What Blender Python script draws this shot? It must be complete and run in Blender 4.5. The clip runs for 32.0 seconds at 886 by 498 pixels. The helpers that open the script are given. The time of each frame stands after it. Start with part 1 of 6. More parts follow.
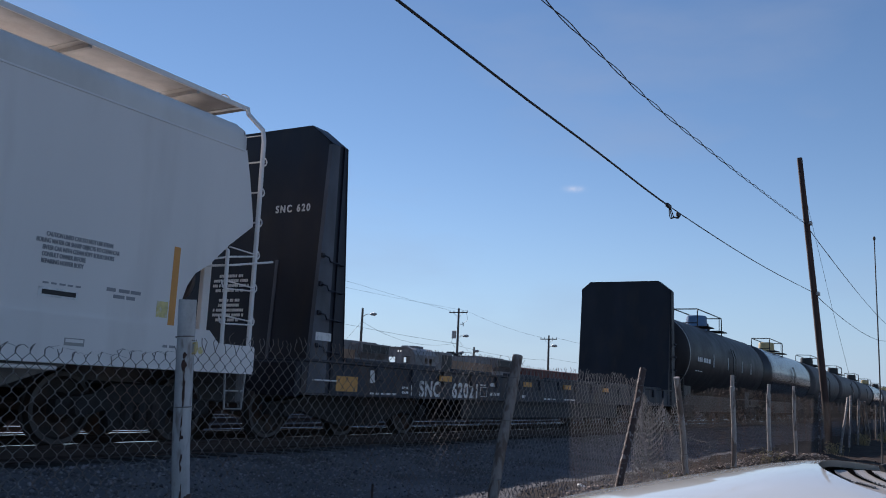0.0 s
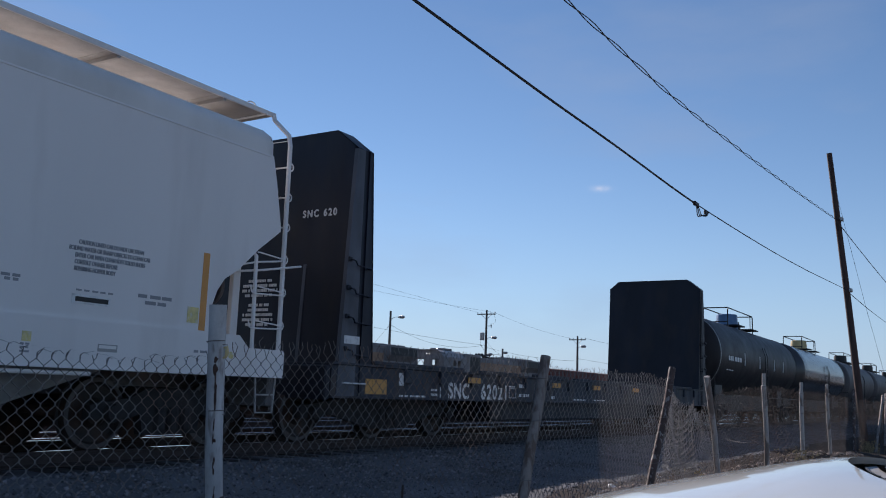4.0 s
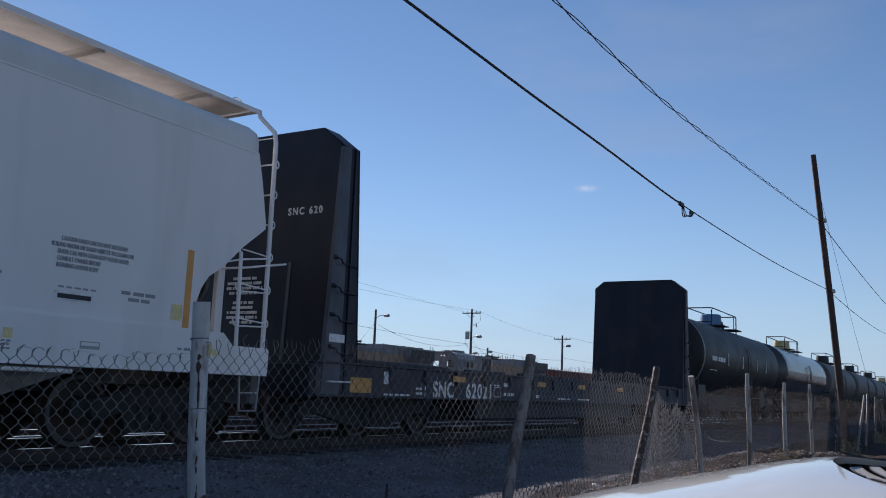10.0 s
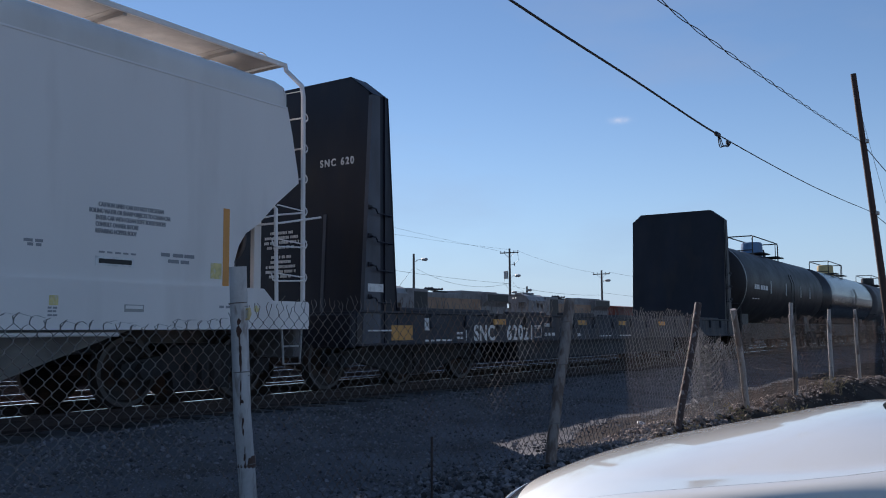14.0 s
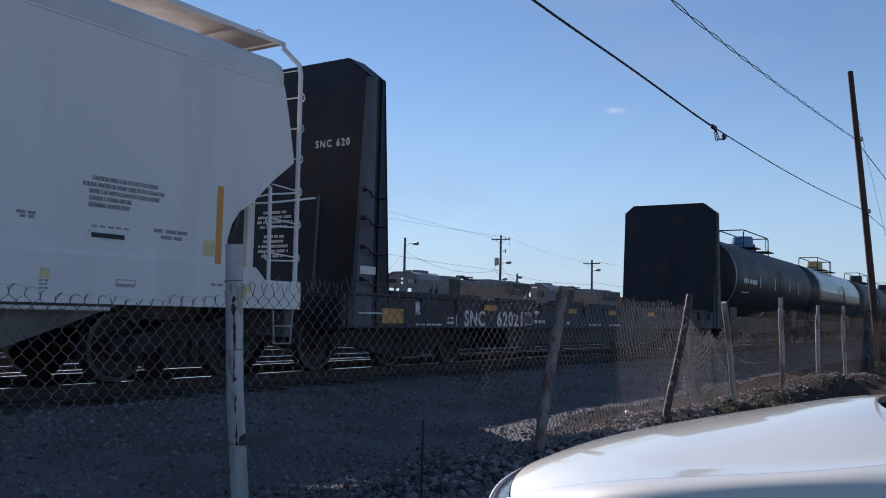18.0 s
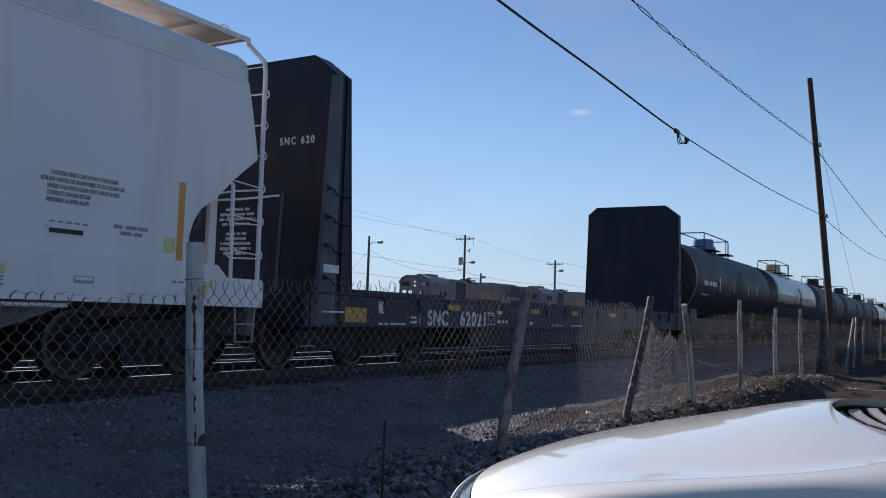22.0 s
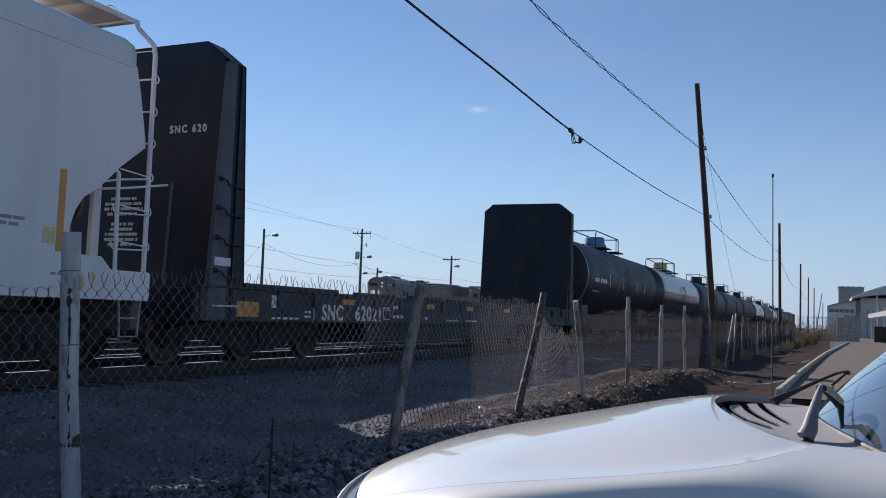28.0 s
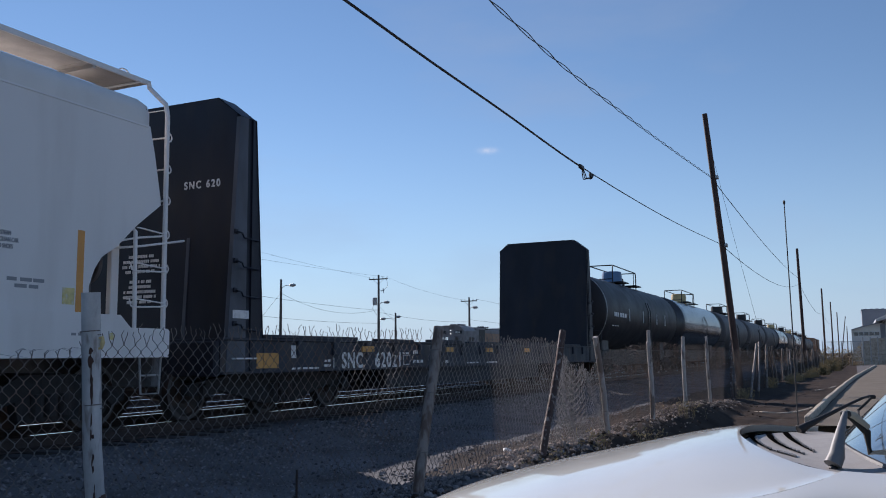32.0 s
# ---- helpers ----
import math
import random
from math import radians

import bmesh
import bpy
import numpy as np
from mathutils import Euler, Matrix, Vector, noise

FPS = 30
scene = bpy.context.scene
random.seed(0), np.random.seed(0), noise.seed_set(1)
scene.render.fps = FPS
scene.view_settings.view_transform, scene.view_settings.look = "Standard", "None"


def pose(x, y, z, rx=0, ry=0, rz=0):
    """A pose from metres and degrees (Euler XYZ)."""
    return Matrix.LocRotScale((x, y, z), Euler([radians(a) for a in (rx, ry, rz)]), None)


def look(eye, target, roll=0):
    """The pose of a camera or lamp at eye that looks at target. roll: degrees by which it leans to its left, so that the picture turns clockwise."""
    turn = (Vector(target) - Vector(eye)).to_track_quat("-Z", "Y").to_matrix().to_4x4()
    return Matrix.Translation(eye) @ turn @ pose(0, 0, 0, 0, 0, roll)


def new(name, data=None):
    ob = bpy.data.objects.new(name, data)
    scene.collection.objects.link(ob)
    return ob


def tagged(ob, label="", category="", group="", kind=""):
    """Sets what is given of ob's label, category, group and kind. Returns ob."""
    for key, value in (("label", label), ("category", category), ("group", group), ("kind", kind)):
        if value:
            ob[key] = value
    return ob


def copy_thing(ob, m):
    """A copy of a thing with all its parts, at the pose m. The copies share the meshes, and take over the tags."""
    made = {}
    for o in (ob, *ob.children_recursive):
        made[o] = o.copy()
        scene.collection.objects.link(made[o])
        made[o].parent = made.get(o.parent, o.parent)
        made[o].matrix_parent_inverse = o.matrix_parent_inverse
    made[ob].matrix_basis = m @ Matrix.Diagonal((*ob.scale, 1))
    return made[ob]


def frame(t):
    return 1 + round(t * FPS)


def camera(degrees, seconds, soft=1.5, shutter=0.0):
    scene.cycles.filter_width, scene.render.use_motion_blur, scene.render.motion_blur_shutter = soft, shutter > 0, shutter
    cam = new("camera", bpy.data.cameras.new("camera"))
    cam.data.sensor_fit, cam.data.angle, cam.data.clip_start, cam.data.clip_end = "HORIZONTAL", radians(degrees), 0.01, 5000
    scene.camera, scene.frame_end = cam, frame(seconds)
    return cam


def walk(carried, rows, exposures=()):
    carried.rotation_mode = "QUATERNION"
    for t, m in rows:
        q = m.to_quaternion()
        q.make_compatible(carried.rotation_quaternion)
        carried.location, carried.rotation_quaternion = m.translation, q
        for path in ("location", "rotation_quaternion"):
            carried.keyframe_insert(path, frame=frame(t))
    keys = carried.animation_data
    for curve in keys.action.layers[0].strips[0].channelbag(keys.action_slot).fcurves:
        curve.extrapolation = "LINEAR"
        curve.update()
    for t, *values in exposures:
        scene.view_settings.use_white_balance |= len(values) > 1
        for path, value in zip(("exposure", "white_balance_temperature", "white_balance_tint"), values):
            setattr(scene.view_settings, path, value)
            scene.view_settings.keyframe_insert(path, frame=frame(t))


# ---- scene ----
cam = camera(53.4, 32.0, soft=1.0)
PATH = [
    (0, (0.611, 0.673, 1.326), (-0.384, 2.378, 1.644), 2.7),
    (0.5, (0.617, 0.67, 1.327), (-0.386, 2.371, 1.648), 2.6),
    (1, (0.614, 0.669, 1.327), (-0.397, 2.364, 1.651), 2.5),
    (1.5, (0.612, 0.667, 1.324), (-0.405, 2.357, 1.653), 2.3),
    (2, (0.616, 0.659, 1.325), (-0.408, 2.344, 1.659), 2.2),
    (2.5, (0.625, 0.658, 1.33), (-0.405, 2.339, 1.667), 2.2),
    (3, (0.629, 0.653, 1.327), (-0.41, 2.329, 1.661), 2.1),
    (3.5, (0.631, 0.648, 1.321), (-0.418, 2.32, 1.645), 2.1),
    (5.5, (0.619, 0.672, 1.325), (-0.416, 2.354, 1.642), 2.2),
    (6, (0.621, 0.663, 1.325), (-0.406, 2.349, 1.649), 2.2),
    (6.5, (0.621, 0.658, 1.325), (-0.399, 2.346, 1.654), 2.2),
    (7, (0.622, 0.662, 1.324), (-0.395, 2.352, 1.654), 2.2),
    (7.5, (0.622, 0.665, 1.327), (-0.393, 2.357, 1.655), 2.2),
    (8, (0.622, 0.665, 1.327), (-0.392, 2.358, 1.652), 2.2),
    (8.5, (0.62, 0.669, 1.326), (-0.395, 2.362, 1.649), 2.3),
    (9, (0.617, 0.669, 1.324), (-0.399, 2.361, 1.646), 2.3),
    (9.5, (0.624, 0.659, 1.323), (-0.395, 2.35, 1.644), 2.3),
    (10, (0.618, 0.667, 1.321), (-0.402, 2.358, 1.64), 2.3),
    (10.5, (0.621, 0.668, 1.323), (-0.4, 2.359, 1.637), 2.3),
    (11, (0.619, 0.669, 1.325), (-0.405, 2.36, 1.627), 2.1),
    (11.5, (0.625, 0.666, 1.346), (-0.412, 2.353, 1.626), 1.8),
    (12, (0.631, 0.675, 1.358), (-0.424, 2.355, 1.608), 1.4),
    (12.5, (0.635, 0.689, 1.372), (-0.443, 2.36, 1.586), 0.7),
    (13, (0.625, 0.717, 1.379), (-0.466, 2.382, 1.573), 0.1),
    (13.5, (0.614, 0.701, 1.38), (-0.479, 2.365, 1.569), -0.2),
    (14, (0.61, 0.702, 1.384), (-0.486, 2.365, 1.57), -0.4),
    (14.5, (0.603, 0.698, 1.384), (-0.495, 2.359, 1.567), -0.2),
    (16.5, (0.596, 0.686, 1.384), (-0.502, 2.349, 1.548), 0.9),
    (17, (0.595, 0.689, 1.385), (-0.498, 2.356, 1.543), 1.0),
    (17.5, (0.59, 0.686, 1.386), (-0.499, 2.357, 1.54), 1.2),
    (18, (0.583, 0.688, 1.379), (-0.497, 2.364, 1.531), 1.3),
    (18.5, (0.586, 0.692, 1.379), (-0.485, 2.374, 1.53), 1.4),
    (19, (0.576, 0.698, 1.378), (-0.483, 2.388, 1.528), 1.3),
    (19.5, (0.58, 0.698, 1.379), (-0.471, 2.394, 1.524), 1.3),
    (20, (0.582, 0.694, 1.383), (-0.46, 2.395, 1.524), 1.3),
    (20.5, (0.579, 0.692, 1.381), (-0.457, 2.397, 1.519), 1.5),
    (21, (0.578, 0.693, 1.382), (-0.455, 2.4, 1.523), 1.5),
    (21.5, (0.576, 0.695, 1.382), (-0.447, 2.407, 1.529), 1.6),
    (22, (0.582, 0.693, 1.388), (-0.429, 2.412, 1.54), 1.8),
    (22.5, (0.584, 0.703, 1.385), (-0.408, 2.432, 1.544), 1.8),
    (23, (0.58, 0.707, 1.385), (-0.392, 2.447, 1.547), 1.7),
    (23.5, (0.583, 0.707, 1.386), (-0.37, 2.458, 1.551), 1.7),
    (24, (0.58, 0.711, 1.385), (-0.354, 2.472, 1.552), 1.7),
    (24.5, (0.574, 0.715, 1.384), (-0.343, 2.484, 1.552), 1.8),
    (25, (0.575, 0.716, 1.388), (-0.329, 2.492, 1.559), 1.8),
    (25.5, (0.574, 0.716, 1.39), (-0.322, 2.496, 1.564), 1.8),
    (27.5, (0.572, 0.733, 1.39), (-0.263, 2.543, 1.549), 2.0),
    (28, (0.568, 0.758, 1.393), (-0.235, 2.583, 1.541), 2.1),
    (28.5, (0.548, 0.779, 1.389), (-0.233, 2.614, 1.538), 2.1),
    (29, (0.535, 0.762, 1.385), (-0.246, 2.595, 1.55), 1.9),
    (29.5, (0.545, 0.752, 1.388), (-0.252, 2.575, 1.586), 1.2),
    (30, (0.572, 0.737, 1.392), (-0.242, 2.548, 1.626), 0.4),
    (30.5, (0.589, 0.738, 1.394), (-0.234, 2.542, 1.653), -0.3),
    (31, (0.59, 0.738, 1.396), (-0.237, 2.54, 1.662), -0.7),
    (31.5, (0.587, 0.735, 1.393), (-0.241, 2.538, 1.65), -0.8),
    (32, (0.58, 0.746, 1.395), (-0.254, 2.548, 1.638), -0.6),
]
walk(cam, [(t, look(e, a, r)) for t, e, a, r in PATH], [(0, 0.2, 6150, 21), (10, 0.2, 6150, 21), (18, 0.27, 6200, 21), (32, 0.27, 6200, 21)])

# ---- light ----
SUN_AZ, SUN_EL = 55.5, 26.2          # degrees left of +y, degrees above the horizon
world = bpy.data.worlds.new("world")
scene.world = world
world.use_nodes = True
wn, wl = world.node_tree.nodes, world.node_tree.links
sky = wn.new("ShaderNodeTexSky")
sky.sky_type = "NISHITA"
sky.sun_disc = False
sky.sun_elevation, sky.sun_rotation = radians(SUN_EL), radians(-SUN_AZ)
sky.air_density, sky.dust_density, sky.ozone_density = 1.0, 0.0, 3.0
wn["Background"].inputs[1].default_value = 0.081
hue = wn.new("ShaderNodeHueSaturation")
hue.inputs["Saturation"].default_value = 1.03
hue.inputs["Hue"].default_value = 0.495
wl.new(sky.outputs[0], hue.inputs["Color"])
# thin wisps of high cloud
wtc, wmp, wnz, wrp, wmx = (wn.new("ShaderNode" + k) for k in ("TexCoord", "Mapping", "TexNoise", "MapRange", "Mix"))
wmp.inputs["Scale"].default_value = (2.2, 2.2, 7.0)
wmp.inputs["Rotation"].default_value = (0.35, 0.2, 0.3)
wl.new(wtc.outputs["Generated"], wmp.inputs[0])
wl.new(wmp.outputs[0], wnz.inputs["Vector"])
wnz.inputs["Scale"].default_value, wnz.inputs["Detail"].default_value = 1.6, 7.0
wrp.inputs[1].default_value, wrp.inputs[2].default_value, wrp.inputs[4].default_value = 0.52, 0.8, 0.35
wl.new(wnz.outputs["Fac"], wrp.inputs[0])
wmx.data_type = "RGBA"
wmx.inputs["B"].default_value = (3.6, 4.4, 5.4, 1)
wl.new(wrp.outputs[0], wmx.inputs["Factor"])
wl.new(hue.outputs[0], wmx.inputs["A"])
# pale blue haze low over the horizon
wsp, wab, wpw, whz = (wn.new("ShaderNode" + k) for k in ("SeparateXYZ", "MapRange", "Math", "Mix"))
wl.new(wtc.outputs["Generated"], wsp.inputs[0])
wl.new(wsp.outputs["Z"], wab.inputs[0])
wab.inputs[1].default_value, wab.inputs[2].default_value, wab.inputs[3].default_value, wab.inputs[4].default_value = 0.0, 0.3, 0.92, 0.0
wpw.operation = "POWER"
wpw.inputs[1].default_value = 2.0
wl.new(wab.outputs[0], wpw.inputs[0])
whz.data_type = "RGBA"
whz.inputs["B"].default_value = (3.6, 5.5, 7.35, 1)
wl.new(wpw.outputs[0], whz.inputs["Factor"])
wl.new(wmx.outputs["Result"], whz.inputs["A"])
# one small white cloud scrap
def wmath(op, a, b):
    nd = wn.new("ShaderNodeMath")
    nd.operation = op
    for sock, v in zip(nd.inputs, (a, b)):
        if isinstance(v, (int, float)):
            sock.default_value = v
        else:
            wl.new(v, sock)
    return nd.outputs[0]


wdt = wn.new("ShaderNodeVectorMath")
wdt.operation = "DOT_PRODUCT"
wdt.inputs[1].default_value = (0.9287, 0.371, 0)
wl.new(wtc.outputs["Generated"], wdt.inputs[0])
cu_ = wmath("POWER", wmath("ABSOLUTE", wmath("MULTIPLY", wdt.outputs["Value"], 110.0), 0), 2.0)
cv_ = wmath("POWER", wmath("ABSOLUTE", wmath("MULTIPLY", wmath("SUBTRACT", wsp.outputs["Z"], 0.23), 330.0), 0), 2.0)
wn2 = wn.new("ShaderNodeTexNoise")
wn2.inputs["Scale"].default_value, wn2.inputs["Detail"].default_value = 160.0, 4.0
wl.new(wtc.outputs["Generated"], wn2.inputs["Vector"])
blob = wmath("POWER", 2.718, wmath("MULTIPLY", wmath("ADD", cu_, cv_), -1.0))
wsc = wn.new("ShaderNodeMix")
wsc.data_type = "RGBA"
wsc.inputs["B"].default_value = (6.5, 7.3, 8.2, 1)
wl.new(wmath("MULTIPLY", blob, wn2.outputs["Fac"]), wsc.inputs["Factor"])
wl.new(whz.outputs["Result"], wsc.inputs["A"])
wl.new(wsc.outputs["Result"], wn["Background"].inputs[0])
sun_data = bpy.data.lights.new("sun", "SUN")
sun_data.energy, sun_data.angle, sun_data.color = 5.0, radians(0.53), (1.0, 0.93, 0.82)
sun = new("sun", sun_data)
sd = Vector((-math.sin(radians(SUN_AZ)) * math.cos(radians(SUN_EL)), math.cos(radians(SUN_AZ)) * math.cos(radians(SUN_EL)), math.sin(radians(SUN_EL))))
sun.matrix_world = look(sd * 100, (0, 0, 0))


# ---- materials ----
def mat(name, col, rough=0.6, metal=0.0, var=0.25, scale=3.0, fine=60.0, bump=0.15, stain=None, stain_amt=0.5, stain_scale=2.0, coat=0.0, streak=1.0, isl=0.0, obr=0.0, spec=0.5, edge=(0.5, 0.72)):
    """Paint, metal, wood or earth: two scales of colour variation, stains, grain and fine relief. streak squeezes the stains along z."""
    m = bpy.data.materials.new(name)
    m.use_nodes = True
    n, l = m.node_tree.nodes, m.node_tree.links
    b = n["Principled BSDF"]
    b.inputs["Metallic"].default_value = metal
    b.inputs["Coat Weight"].default_value = coat
    b.inputs["Coat Roughness"].default_value = 0.04
    b.inputs["Specular IOR Level"].default_value = spec
    tc = n.new("ShaderNodeTexCoord")
    mp = n.new("ShaderNodeMapping")
    mp.inputs["Scale"].default_value = (1, 1, streak)
    l.new(tc.outputs["Object"], mp.inputs[0])

    def noise_tex(sc, detail, src):
        t = n.new("ShaderNodeTexNoise")
        t.inputs["Scale"].default_value = sc
        t.inputs["Detail"].default_value = detail
        l.new(src, t.inputs["Vector"])
        return t.outputs["Fac"]

    def ramp(src, a, c):
        r = n.new("ShaderNodeMapRange")
        r.inputs[1].default_value, r.inputs[2].default_value = a, c
        l.new(src, r.inputs[0])
        return r.outputs[0]

    def mix(fac, a, c, mode="MIX"):
        x = n.new("ShaderNodeMix")
        x.data_type, x.blend_type = "RGBA", mode
        for sock, v in ((x.inputs["Factor"], fac), (x.inputs["A"], a), (x.inputs["B"], c)):
            if isinstance(v, (float, int)):
                sock.default_value = v
            elif isinstance(v, tuple):
                sock.default_value = (*v, 1)
            else:
                l.new(v, sock)
        return x.outputs["Result"]

    big = ramp(noise_tex(scale, 5, mp.outputs[0]), 0.3, 0.7)
    lo = tuple(c * (1 - var) for c in col)
    hi = tuple(min(1, c * (1 + var)) for c in col)
    colour = mix(big, lo, hi)
    small = noise_tex(fine, 3, tc.outputs["Object"])
    colour = mix(0.25, colour, mix(small, tuple(c * 0.5 for c in col), tuple(min(1, c * 1.5) for c in col)))
    rough_src = ramp(noise_tex(scale * 2.3, 4, mp.outputs[0]), 0.2, 0.8)
    rr = n.new("ShaderNodeMapRange")
    rr.inputs[3].default_value, rr.inputs[4].default_value = max(0.02, rough * 0.8), min(1, rough * 1.2)
    l.new(rough_src, rr.inputs[0])
    l.new(rr.outputs[0], b.inputs["Roughness"])
    if stain:
        f = ramp(noise_tex(stain_scale, 7, mp.outputs[0]), *edge)
        k = n.new("ShaderNodeMath")
        k.operation = "MULTIPLY"
        k.inputs[1].default_value = stain_amt
        l.new(f, k.inputs[0])
        colour = mix(k.outputs[0], colour, stain)
    if isl or obr:
        g = n.new("ShaderNodeNewGeometry" if isl else "ShaderNodeObjectInfo")
        src = g.outputs["Random Per Island"] if isl else g.outputs["Random"]
        q = n.new("ShaderNodeMapRange")
        w = isl or obr
        q.inputs[3].default_value, q.inputs[4].default_value = 1 - w, 1 + w
        l.new(src, q.inputs[0])
        hsv = n.new("ShaderNodeHueSaturation")
        l.new(q.outputs[0], hsv.inputs["Value"])
        l.new(colour, hsv.inputs["Color"])
        colour = hsv.outputs[0]
    l.new(colour, b.inputs["Base Color"])
    if bump:
        bp = n.new("ShaderNodeBump")
        bp.inputs["Strength"].default_value = bump
        bp.inputs["Distance"].default_value = 0.01
        l.new(small, bp.inputs["Height"])
        l.new(bp.outputs[0], b.inputs["Normal"])
    return m


def glow(name, col, strength):
    """A lamp that is switched on."""
    m = mat(name, col, 0.3, bump=0)
    b = m.node_tree.nodes["Principled BSDF"]
    b.inputs["Emission Color"].default_value = (*col, 1)
    b.inputs["Emission Strength"].default_value = strength
    return m


